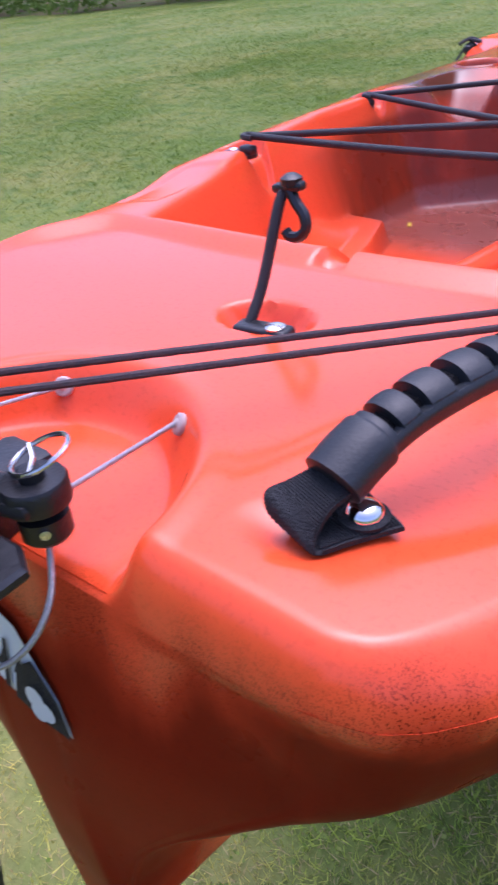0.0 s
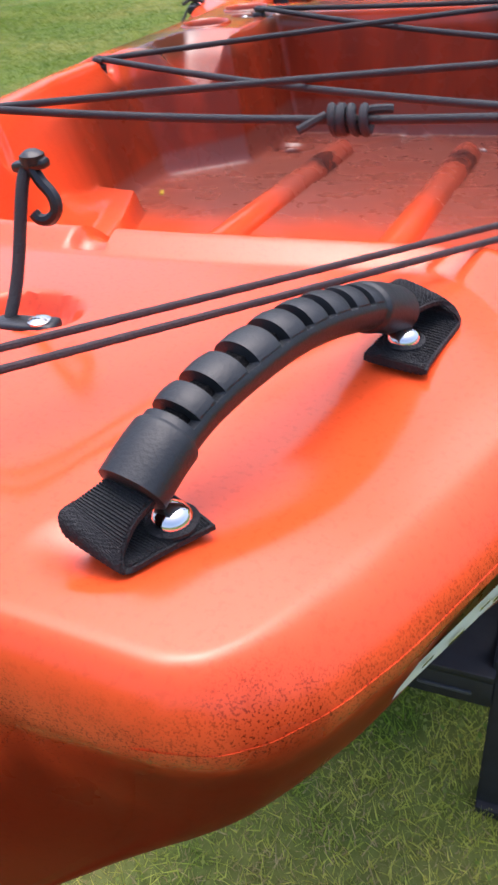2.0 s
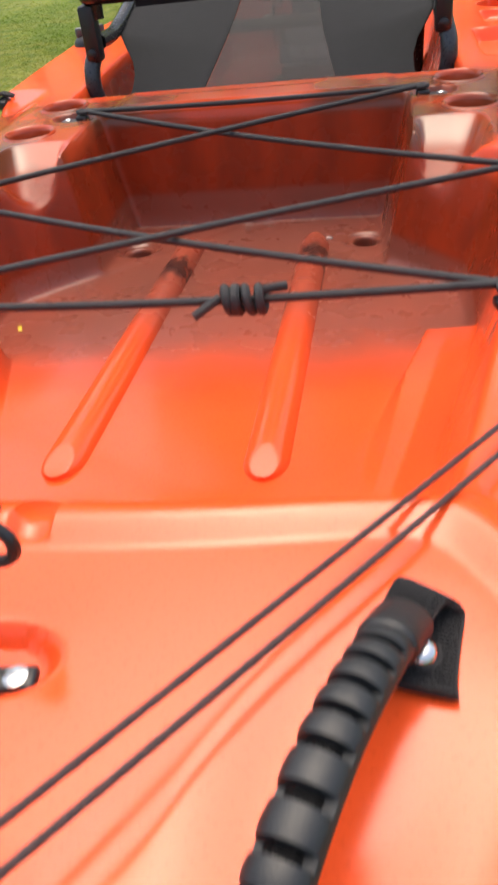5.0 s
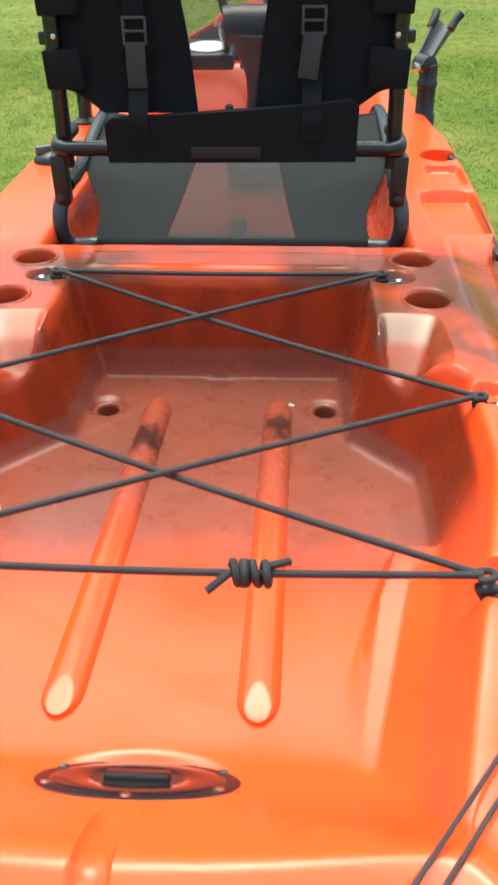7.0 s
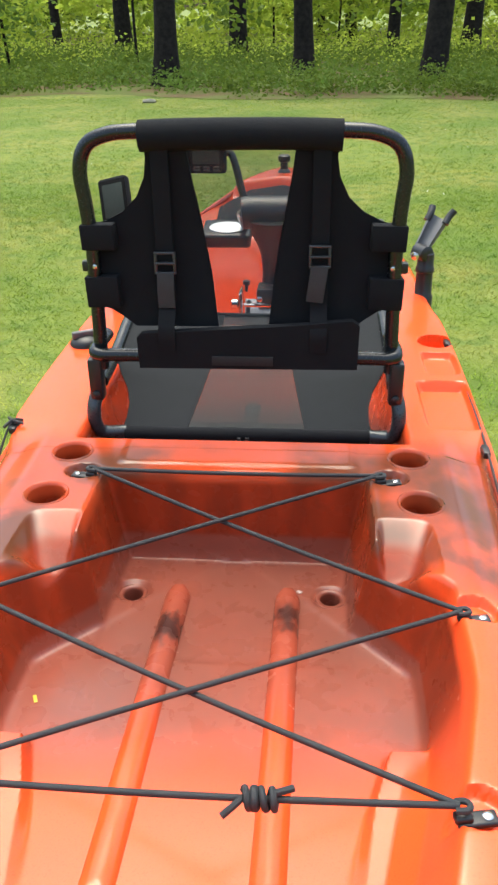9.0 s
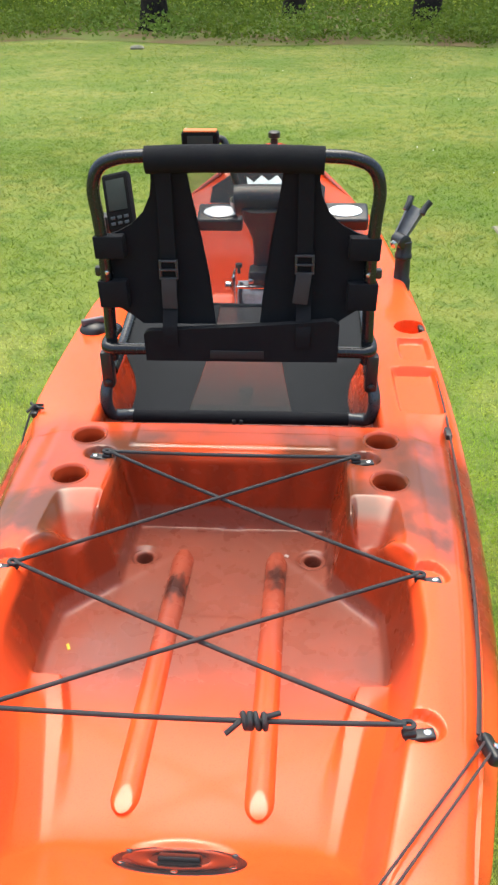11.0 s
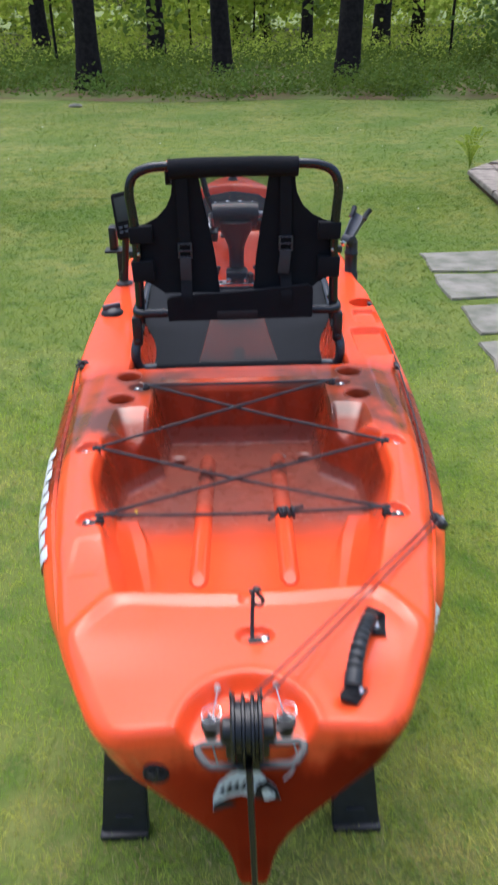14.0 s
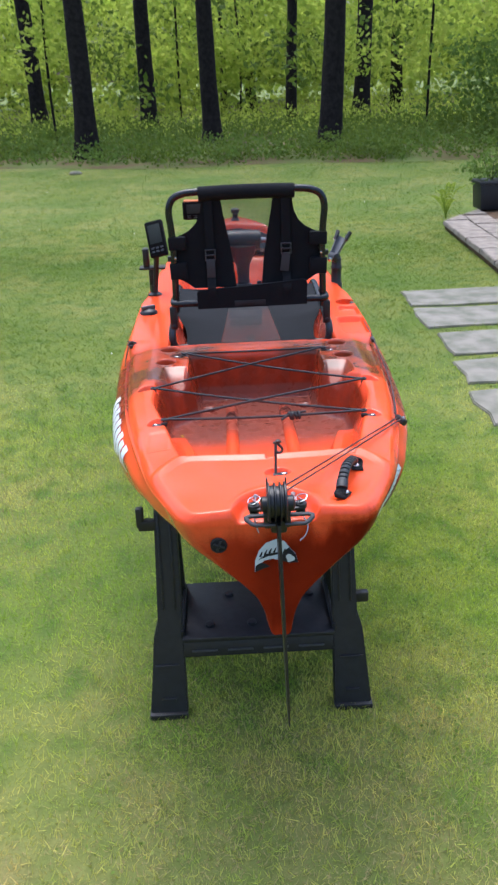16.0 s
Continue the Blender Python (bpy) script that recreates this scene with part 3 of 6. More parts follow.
def deck_surface(x, y):
    w = half_width(y)
    a = np.abs(x)
    top, rim = deck_height(y), gunwale_height(y)
    flat = top
    # the rear deck is crowned a little towards the transom
    top = top - (0.04 + 0.16 * step_up(y, 0.70, 0.58)) * a * a * step_up(y, 1.02, 0.80)
    # its front edge is a bowed rim that turns back at the corners: a narrow facet tilted aft
    front = 0.753 + 0.55 * x * x - y
    corner = (0.2385 - a) * 0.88 + (0.742 - y) * 0.47
    inset = smin(smin(front, corner, 0.026), w - 0.029 - a, 0.010) + 0.006
    top = top + 0.0080 * np.clip(1 - inset / 0.018, 0, 1) * step_up(y, 0.67, 0.735) * step_up(-inset, 0.030, 0.0)
    top = top - 0.006 * step_up(-inset, 0.0, 0.024) * step_up(y, 0.66, 0.72) * step_up(y, 0.98, 0.88) * step_up(a, 0.15, 0.20)
    # shoulders: a tight round edge, then a steep face out to the gunwale
    width = 0.026 + 0.008 * step_up(y, 0.8, 1.2) - 0.022 * step_up(y, 1.74, 1.86) * step_up(y, 2.6, 2.4)
    side_in = 1 - np.clip((w - a) / width, 0, 1)
    # round the stern the edge follows the outline seen from above
    aft = y < 0.72
    if np.any(aft):
        oy = STERN + 0.30 * np.linspace(0, 1, 150) ** 2
        ox = np.concatenate([[0.0], half_width(oy)])
        oy = np.concatenate([[STERN], oy])
        qx, qy, d = a[aft], y[aft], None
        for x0, y0, x1, y1 in zip(ox, oy, ox[1:], oy[1:]):
            s = np.clip(((qx - x0) * (x1 - x0) + (qy - y0) * (y1 - y0)) / max(1e-12, (x1 - x0) ** 2 + (y1 - y0) ** 2), 0, 1)
            e = np.hypot(qx - x0 - s * (x1 - x0), qy - y0 - s * (y1 - y0))
            d = e if d is None else np.minimum(d, e)
        d = np.where((w[aft] - qx < 0.0003) & (w[aft] > 0.18), 0.0, d)
        stern_in = 1 - np.clip(d / (0.015 + 0.012 * step_up(qx, 0.170, 0.215)), 0, 1)
        turn = step_up(y[aft], 0.62, 0.71)
        side_in[aft] = stern_in + (side_in[aft] - stern_in) * turn
    out = np.clip(side_in, 0, 1)
    drop = (1 - out**2) ** 0.62
    notch = np.sqrt(((x + 0.004) / 0.097) ** 2 + (np.clip(y - 0.487, 0, 9) / 0.105) ** 2)
    top = top + 0.0015 * step_up(notch, 1.16, 1.03) - 0.029 * step_up(notch, 1.03, 0.80)
    z = rim + (top - rim) * drop
    # the side decks fall away a little towards the gunwale
    z = z - 0.016 * np.clip((a - (w - 0.10)) / 0.10, 0, 1) ** 1.6 * step_up(y, 0.72, 0.90) * step_up(y, 1.86, 1.74)
    # low outer flange along the tank well
    z = z - 0.008 * step_up(a, 0.300 + 0.12 * np.clip(y - 0.95, 0, 0.4), 0.350 + 0.12 * np.clip(y - 0.95, 0, 0.4)) * step_up(y, 0.93, 1.02) * step_up(y, 1.86, 1.74)
    # tank well: a sloped rear wall, raking sides, a steep front wall
    floor = 1.093 - 0.075 * (y - 0.95)
    side = 14.0
    inner = well(x, y, [(0, 0.778, 90, 1.06), (0.235, 0.85, 180 - side, 3.2), (-0.235, 0.85, side, 3.2), (0.318, 1.3, 180, 3.6), (-0.318, 1.3, 0, 3.6), (0.307, 1.369, 221.7, 3.6), (-0.307, 1.369, -41.7, 3.6), (0, 1.648, -90, 7.0)], floor, z)
    mouth = well(x, y, [(0, 1.3, 90, 3.0), (0.222, 1.6, 180, 5.0), (-0.222, 1.6, 0, 5.0), (0, 1.648, -90, 7.0)], floor, z)
    z = smin(inner, mouth, 0.006)
    # facets on the pillars below the rod holders
    for sg in (1, -1):
        cut = well(sg * x, y, [(0, 1.522, -90, 0.60), (0.312, 0, 180, 1.6)], 0.9, top, 0.004)
        drop = z - np.minimum(z, np.maximum(cut, z - 0.05))
        z = z - drop * step_up(y, 1.37, 1.43) * step_up(y, 1.56, 1.53) * step_up(sg * x, 0.221, 0.236) * step_up(sg * x, 0.345, 0.315)
    # wedges in the rear corners of the well, rising towards the front
    for sg in (1, -1):
        foot = 0.158 + 0.32 * (y - 0.992)
        crest = 0.189 + 0.16 * (y - 1.009)
        rise = 0.004 + 0.024 * np.clip((y - 0.900) / 0.275, 0, 1) ** 1.7
        e = np.clip((sg * x - foot) / np.maximum(crest - foot, 0.010), 0, 1)
        wedge = floor - 0.006 + (rise + 0.006) * e + 0.06 * np.clip(sg * x - crest, 0, 0.1) + 0.9 * np.clip(sg * x - crest - 0.011 - 0.075 * (y - 0.9), 0, 0.036) * step_up(y, 1.175, 1.06)
        z = np.where((y > 0.86) & (y < 1.24) & (sg * x > foot - 0.01), z + (smax(z, wedge, 0.004) - 0.0004 - z) * step_up(y, 1.192, 1.174), z)
    # seat well
    seat = well(x, y, [(0, 1.765, 90, 7.0), (0.300, 2, 180, 4.5), (-0.300, 2, 0, 4.5), (0, 3.25, -90, 1.0)], 0.985, z)
    z = np.where(y > 1.72, smin(z, seat, 0.002), z)
    ridge = step_up(y, 1.66, 1.675) * step_up(y, 1.765, 1.75)
    z = z + 0.004 * ridge * step_up(a, 0.21, 0.19)
    # bow well under the forward cover
    bow = well(x, y, [(0, 3.22, 90, 2.0), (0.0, 3.95, 180 + 62, 2.0), (0.0, 3.95, -62, 2.0)], 1.21, z)
    z = np.where(y > 3.15, smin(z, bow, 0.002), z)
    # trays and cup beside the seat, to starboard
    for x0, x1, y0, y1, dep in ((0.340, 0.4475, 1.83, 2.050, 0.022), (0.368, 0.446, 2.085, 2.215, 0.018)):
        tray = well(x, y, [(x0, 0, 0, 2.4), (x1, 0, 180, 2.4), (0, y0, 90, 1.2), (0, y1, -90, 2.4)], 1.204 - dep, z, 0.002, 0.002)
        z = np.where((x > x0 - 0.03) & (y > y0 - 0.04) & (y < y1 + 0.04), tray, z)
    z = dish(x, y, z, 0.413, 2.285, 0.040, 0.040, 0.07, 0.12)
    # oval dish round the carry handle, bungee seats, rudder notch
    z = dish(x - 0.30 * (y - 0.628), y, z, 0.169, 0.628, 0.055, 0.093, 0.0045, 0.65)
    # seat of the hatch in the sloped wall
    z = dish(x, y, z, -0.003, 0.880, 0.090, 0.043, 0.0090, 0.30)
    # drain groove from the rear deck down into the well
    z = z - 0.009 * np.sqrt(np.clip(1 - ((x - 0.001) / 0.0125) ** 2, 0, 1)) * step_up(y, 0.742, 0.752) * step_up(y, 0.826, 0.800)
    z = dish(x, y, z, 0.134, 0.531, 0.022, 0.015, 0.004, 0.9)
    z = dish(x, y, z, 0.012, 0.671, 0.031, 0.020, 0.012, 0.34)
    for px, py in PADS:
        for sg in (1, -1):
            z = dish(x, y, z, sg * (px + 0.003), py + 0.010, 0.031, 0.025, 0.015, 0.28)
    for px, py in HOLES:
        for sg in (1, -1):
            r = np.sqrt((x - sg * px) ** 2 + (y - py) ** 2)
            z = z - 0.16 * step_up(r, 0.0335, 0.026)
    for sg in (1, -1):
        r = np.sqrt((x - sg * 0.162) ** 2 + (y - 1.525) ** 2)
        z = z - 0.005 * step_up(r, 0.032, 0.025) - 0.08 * step_up(r, 0.0225, 0.0185)
    # blank moulded patch to port
    z = z - 0.002 * step_up(x, -0.315, -0.300) * step_up(x, -0.245, -0.258) * step_up(y, 0.84, 0.85) * step_up(y, 0.955, 0.94)
    return z


def deck_z(x, y):
    return float(deck_surface(np.array([float(x)]), np.array([float(y)]))[0])


def build_deck(parent):
    ys = np.concatenate([STERN + np.array([0, 0.0012, 0.003, 0.0055]), np.arange(STERN + 0.009, 1.80, 0.0029), np.arange(1.80, 2.4, 0.0045), np.arange(2.4, 2.5, 0.008), np.arange(2.5, BOW, 0.012), [BOW]])
    v = np.linspace(-1, 1, 341)
    u = np.sign(v) * (1 - (1 - np.abs(v)) ** 1.25)
    yy, uu = np.meshgrid(ys, u, indexing="ij")
    xx = uu * half_width(yy)
    zz = deck_surface(xx.ravel(), yy.ravel()).reshape(xx.shape)
    i = np.arange(len(ys) - 1)[:, None] * len(u) + np.arange(len(u) - 1)[None, :]
    faces = np.stack([i, i + 1, i + 1 + len(u), i + len(u)], -1).reshape(-1, 4)
    ob = part_np("deck", np.stack([xx, yy, zz], -1).reshape(-1, 3), faces, "shell", parent)
    return ob


STERN_X = np.array([1, 0.89, 0.615, 0.395, 0.258, 0.176, 0.142, 0.11, 0.0])
STERN_D = np.array([0, 0.205, 0.405, 0.555, 0.67, 0.80, 0.90, 0.995, 1.0])
MID_X = np.array([1, 1.090, 1.115, 1.050, 0.92, 0.78, 0.55, 0.27, 0.0])
MID_D = np.array([0, 0.12, 0.34, 0.63, 0.80, 0.91, 0.97, 0.995, 1.0])


def fullness(y):
    return float(step_up(np.array(y), 0.487, 1.20)) * (1 - 0.45 * float(step_up(np.array(y), 3.0, 4.1)))


def rake(y, z):
    """The foot of the transom reaches further aft than its top."""
    return 0.010 * np.clip((1.185 - z) / 0.29, 0, 1) ** 1.25 * step_up(y, 0.85, 0.487)


def tuck(x, y, z):
    """Below its moulded seam the stern draws in towards the corners."""
    return 0.007 * np.clip(np.abs(x) / 0.13, 0, 1.1) ** 2 * (0.25 * step_up(z, 1.199, 1.188) + 0.75 * step_up(z, 1.205, 1.140)) * step_up(y, 0.72, 0.50)


def flare(y, b):
    """The sides fill out sooner just under the gunwale than lower down."""
    quick = float(step_up(np.array(y), 0.487, 0.90))
    share = np.array([1, 0.9, 0.22, 0, 0, 0, 0, 0, 0])
    return b + (quick - min(b, quick)) * share


def build_hull(parent):
    ys = np.concatenate([[0.487, 0.4882], np.linspace(0.4894, 0.60, 46), np.linspace(0.605, 1.5, 110), np.linspace(1.56, 3.4, 24), np.linspace(3.45, 4.1, 22), [4.13]])
    tt, fine = np.linspace(0, 1, 9), np.linspace(0, 1, 49)
    rows = []
    for y in ys:
        b = fullness(y)
        w, g, k = float(half_width(y)), float(gunwale_height(y)), float(keel_height(y))
        xs = curve_of(tt, STERN_X + (MID_X - STERN_X) * flare(y, b))(fine)
        ds = curve_of(tt, STERN_D + (MID_D - STERN_D) * b)(fine)
        pinch = min(1.0, 0.955 + 0.045 * math.sqrt(max(0, (y - 0.487) / 0.018)))
        seam = float(step_up(np.array(y), 0.53, 0.62))
        w2 = w - 0.006 * seam
        half = [(w - 0.007, g - 0.0015), (w, g), (w + 0.0003 + 0.0009 * seam, g - 0.003), (w - 0.001 * seam, g - 0.006), (w2 + 0.0005 * seam, g - 0.010)]
        half += [(w2 * x * (pinch if y < 0.505 else 1), (g - 0.012) + (k - g + 0.012) * d) for x, d in zip(xs[1:], ds[1:])]
        rows.append([(-x, y, z) for x, z in half[:-1]] + [(0.0, y, half[-1][1])] + [(x, y, z) for x, z in half[-2::-1]])
    n = len(rows[0])
    verts = np.array(rows).reshape(-1, 3)
    i = np.arange(len(ys) - 1)[:, None] * n + np.arange(n - 1)[None, :]
    faces = np.stack([i, i + n, i + n + 1, i + 1], -1).reshape(-1, 4)
    # inner bulkhead just ahead of the transom
    i = 2 * n + np.arange(n // 2)
    j = 2 * n + n - 1 - np.arange(n // 2)
    faces = np.concatenate([faces, np.stack([i[:-1], i[1:], j[1:], j[:-1]], -1)])
    # transom: from the deck's rear edge down to the first section
    first = rows[0][: n // 2 + 1]
    fx, fz = np.array([-q[0] for q in first])[::-1], np.array([q[2] for q in first])[::-1]
    fx = np.maximum.accumulate(fx)
    xs = np.linspace(-1, 1, 181) * float(half_width(STERN))
    low = np.interp(np.abs(xs), fx, fz) - 0.004 * step_up(np.abs(xs), 0.160, 0.166)
    high = np.maximum(deck_surface(xs * 0.9999, np.full(len(xs), STERN)), low)
    k = 66
    grid = [[(xs[j], STERN - 0.010 * math.sin(math.pi * i / k) * (1 - (xs[j] / float(half_width(STERN))) ** 2), high[j] + (low[j] - high[j]) * i / k) for j in range(len(xs))] for i in range(k + 1)]
    base, m = len(verts), len(xs)
    verts = np.concatenate([verts, np.array(grid).reshape(-1, 3)])
    i = base + np.arange(k)[:, None] * m + np.arange(m - 1)[None, :]
    faces = np.concatenate([faces, np.stack([i, i + m, i + m + 1, i + 1], -1).reshape(-1, 4)])
    verts[:, 1] += tuck(verts[:, 0], verts[:, 1], verts[:, 2]) - rake(verts[:, 1], verts[:, 2])
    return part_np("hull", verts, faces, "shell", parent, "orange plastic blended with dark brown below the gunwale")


kayak = thing("kayak", (0, 2.2, 0.862), "bright orange and brown-black plastic sit-on-top fishing kayak resting on sawhorses", "kayak")
deck = build_deck(kayak)
hull = build_hull(kayak)

# tubes of the rod holders and scuppers
for px, py in HOLES:
    for sg in (1, -1):
        z = float(deck_height(py)) - 0.001
        lip = [(0.029, -0.14), (0.029, -0.006), (0.031, -0.001), (0.0345, 0.001), (0.037, -0.001), (0.037, -0.004), (0.034, -0.14)]
        bm = bmesh.new()
        rings = [[bm.verts.new((sg * px + r * math.cos(a), py + r * math.sin(a), z + h)) for a in [2 * math.pi * i / 32 for i in range(32)]] for r, h in lip]
        for a, b in zip(rings, rings[1:] + rings[:1]):
            for i in range(32):
                bm.faces.new((a[i], a[(i + 1) % 32], b[(i + 1) % 32], b[i]))
        part("rod_holder_tube", bm, "shell", kayak)

# scupper tubes through the well floor
for sg in (1, -1):
    z = deck_z(sg * 0.162 + 0.0245, 1.525) - 0.0015
    lip = [(0.0155, -0.08), (0.0155, -0.005), (0.0165, -0.0015), (0.019, 0.0005), (0.023, 0.0005), (0.0255, -0.002), (0.0255, -0.08)]
    bm = bmesh.new()
    rings = [[bm.verts.new((sg * 0.162 + r * math.cos(a), 1.525 + r * math.sin(a), z + h)) for a in [2 * math.pi * i / 32 for i in range(32)]] for r, h in lip]
    for a, b in zip(rings, rings[1:] + rings[:1]):
        for i in range(32):
            bm.faces.new((a[i], a[(i + 1) % 32], b[(i + 1) % 32], b[i]))
    part("scupper_tube", bm, "shell", kayak)

# two raised ribs along the well floor
for cx, mat in ((-0.088, "shell_port_rib"), (0.090, "shell_starboard_rib")):
    bm, rings = bmesh.new(), []
    y0, y1, half, tall = 0.955, 1.540, 0.0205, 0.0135
    drift = 0.010
    stations = np.concatenate([y0 + 0.030 * (1 - np.cos(np.linspace(0.05, math.pi / 2, 16))), np.linspace(0.988, 1.002, 8), np.linspace(1.01, 1.50, 38), y1 - 0.030 * (1 - np.cos(np.linspace(math.pi / 2, 0.05, 10)))])
    for y in stations:
        e = min(1.0, (y - y0) / 0.030, (y1 - y) / 0.030)
        s = math.sqrt(max(0.02, 1 - (1 - e) ** 2))
        facet = min(0.0055 + 0.20 * (y - y0), 0.0055 + 0.8 * (y1 - y))
        zf = 1.093 - 0.075 * (y - 0.95)
        rings.append([bm.verts.new((cx + drift * (y - 1.24) + half * s * math.cos(t), y, zf - 0.004 + min((tall + 0.004) * math.sin(t) ** 1.05, facet + 0.004))) for t in np.linspace(0, math.pi, 25)])
    for a, b in zip(rings, rings[1:]):
        for i in range(24):
            bm.faces.new((a[i], a[i + 1], b[i + 1], b[i]))
    bm.faces.new(rings[0])
    bm.faces.new(rings[-1][::-1])
    bmesh.ops.recalc_face_normals(bm, faces=bm.faces[:])
    part("floor_rib", bm, mat, kayak)


def pad_eye(px, py, sg):
    """A black bungee pad eye with its steel screw."""
    z = float(deck_height(py)) - (0.016 if py < 1.1 else 0.012) - (0.010 if px > 0.33 else 0)
    base = bmesh.new()
    turn = Matrix.Translation((sg * px, py, z)) @ pose(0, 0, 0, 0, 0, sg * 10)
    add_box(base, (0.040, 0.017, 0.007), turn @ Matrix.Translation((0, 0, 0.0035)), 0.003, 3)
    add_box(base, (0.018, 0.012, 0.009), turn @ Matrix.Translation((-sg * 0.014, 0, 0.009)), 0.003, 3)
    ob = part("pad_eye", base, "black_plastic", kayak)
    part("screw", turned([(0.0052, 0), (0.0052, 0.0012), (0.004, 0.0022), (0.001, 0.0024)], turn @ Matrix.Translation((sg * 0.010, 0, 0.0068)), 16), "steel", ob)


for px, py in PADS:
    for sg in (1, -1):
        pad_eye(px, py, sg)


# hatch on the sloped rear wall of the tank well
def build_hatch():
    m = Matrix.Translation((-0.003, 0.8800, 1.1190)) @ pose(0, 0, 0, -43.0, 0, 0) @ Matrix.Diagonal((0.86, 0.54, 0.55, 1))
    ring = part("hatch", turned([(0.080, -0.004), (0.092, -0.003), (0.096, 0.003), (0.094, 0.008), (0.086, 0.011), (0.080, 0.009)], m, 48), "black_plastic", kayak, "round black screw-in hatch with a glossy lid")
    lid = part("hatch_lid", turned([(0.081, 0.006), (0.081, 0.0095), (0.077, 0.0110), (0.046, 0.0110), (0.042, 0.0085), (0.001, 0.0085)], m, 48), "gloss_black", ring)
    part("lid_grip", box((0.060, 0.030, 0.012), m @ Matrix.Translation((0, 0, 0.0125)), 0.003), "black_plastic", lid)
    for i in range(6):
        a = radians(30 + 60 * i)
        part("screw", turned([(0.0055, 0), (0.0055, 0.002), (0.003, 0.0035)], m @ Matrix.Translation((0.0885 * math.cos(a), 0.0885 * math.sin(a), 0.0105)), 12), "steel", ring)


build_hatch()

# ---- fittings of the kayak ----
def build_handle():
    line = rounded([(0.1440, 0.5440, 1.2460), (0.1475, 0.5590, 1.2530), (0.1530, 0.5800, 1.2590), (0.1630, 0.6120, 1.2618), (0.1715, 0.6360, 1.2605), (0.1800, 0.6580, 1.2555), (0.1860, 0.6750, 1.2490), (0.1915, 0.6900, 1.2410)], 40)
    n = len(line)
    first, last, slots, gap = 0.200, 0.800, 8, 0.31
    pitch = (last - first) / slots
    # stations: an even run, with doubled ones at the walls of the slots
    stops = list(np.linspace(0.012, 0.988, 70)) + [0.0, 0.004, 0.996, 1.0]
    for i in range(slots):
        for e in (first + pitch * i, first + pitch * (i + gap)):
            stops += [e - 0.0035, e - 0.0012, e + 0.0012, e + 0.0035]
    stops += [first - 0.026, first - 0.020, last + 0.006, last + 0.013]
    # the slots run from above the rail over to the far side
    rim, left = 0.42, math.pi + 0.15
    turns = sorted(list(np.linspace(rim + 0.14, left - 0.14, 18)) + [rim, rim + 0.06, rim + 0.10, left, left - 0.06, left - 0.10] + list(np.linspace(left + 0.15, 2 * math.pi + rim - 0.15, 20)))
    bm, rings, k = bmesh.new(), [], len(turns)
    for s in sorted(stops):
        f = s * (n - 1)
        i = min(int(f), n - 2)
        q = line[i].lerp(line[i + 1], f - i)
        w = (line[min(i + 2, n - 1)] - line[max(i - 1, 0)]).normalized()
        side = w.cross(Vector((0, 0, 1))).normalized()
        up = side.cross(w).normalized()
        u = (s - first) / pitch
        cut = bulge = 0.0
        if 0 <= u < slots and s < last:
            v = u % 1.0
            bulge = 0.055 * math.sin(math.pi * max(0.0, (v - gap) / (1 - gap)))
            cut = min(1.0, max(0.0, min(v, gap - v) * pitch / 0.0030 + 0.30)) if v < gap else 0.0
        collar = max(float(step_up(np.array(s), first - 0.018, first - 0.030)), float(step_up(np.array(s), last + 0.004, last + 0.016)))
        end = 1.0 + 0.13 * collar
        if s < 0.003 or s > 0.997:
            end *= 0.93
        ring = []
        for j in range(k):
            an = turns[j]
            cx, cy = math.cos(an), math.sin(an)
            r = end + (bulge if rim + 0.08 < an < left - 0.05 else 0.0)
            if rim + 0.03 < an < left - 0.03:
                r *= 1 - 0.70 * cut * min(1.0, min(an - rim, left - an) / 0.10)
            # a thin rail runs along under the ends of the slots
            if collar < 0.5 and -0.02 < cy < 0.30 and cx > 0.9:
                r *= 1.035
            ring.append(bm.verts.new(q + side * (cx * 0.0114 * r) + up * (cy * (0.0088 if cy > 0 else 0.0098) * r)))
        rings.append(ring)
    for r0, r1 in zip(rings, rings[1:]):
        for j in range(k):
            bm.faces.new((r0[j], r0[(j + 1) % k], r1[(j + 1) % k], r1[j]))
    bm.faces.new(rings[0][::-1])
    bm.faces.new(rings[-1])
    grip = part("carry_handle", bm, "rubber", kayak, "slotted black rubber grip on folded webbing straps")
    # webbing through the grip, the slots' shade put into its colour
    part("core", add_sweep(bmesh.new(), line[6:-6], flat_section(0.0156, 0.0094, 0.45)), "shadow_web", grip)
    zn, zf = deck_z(0.150, 0.548) + 0.0035, deck_z(0.200, 0.675) + 0.0035

    def folded(rows):
        """Webbing through (centre, half width vector) stations, with woven cross ridges and stitched edges."""
        c = rounded([r[0] for r in rows], 9)
        h = rounded([r[1] for r in rows], 9)
        cloth, weave = bmesh.new(), bmesh.new()
        loops = []
        m = len(c)
        across = np.linspace(-1, 1, 13)
        tops = []
        for i in range(m):
            wy = (c[min(i + 1, m - 1)] - c[max(i - 1, 0)]).normalized()
            nrm = h[i].cross(wy).normalized()
            top = [c[i] + h[i] * float(a) + nrm * (0.0016 - 0.0006 * abs(a) ** 4) for a in across]
            low = [c[i] + h[i] * float(a) - nrm * (0.0016 - 0.0006 * abs(a) ** 4) for a in across]
            tops.append((top, low, nrm))
            loops.append([cloth.verts.new(p) for p in top + low[::-1]])
        kk = len(loops[0])
        for r0, r1 in zip(loops, loops[1:]):
            for j in range(kk):
                cloth.faces.new((r0[j], r0[(j + 1) % kk], r1[(j + 1) % kk], r1[j]))
        cloth.faces.new(loops[0][::-1])
        cloth.faces.new(loops[-1])
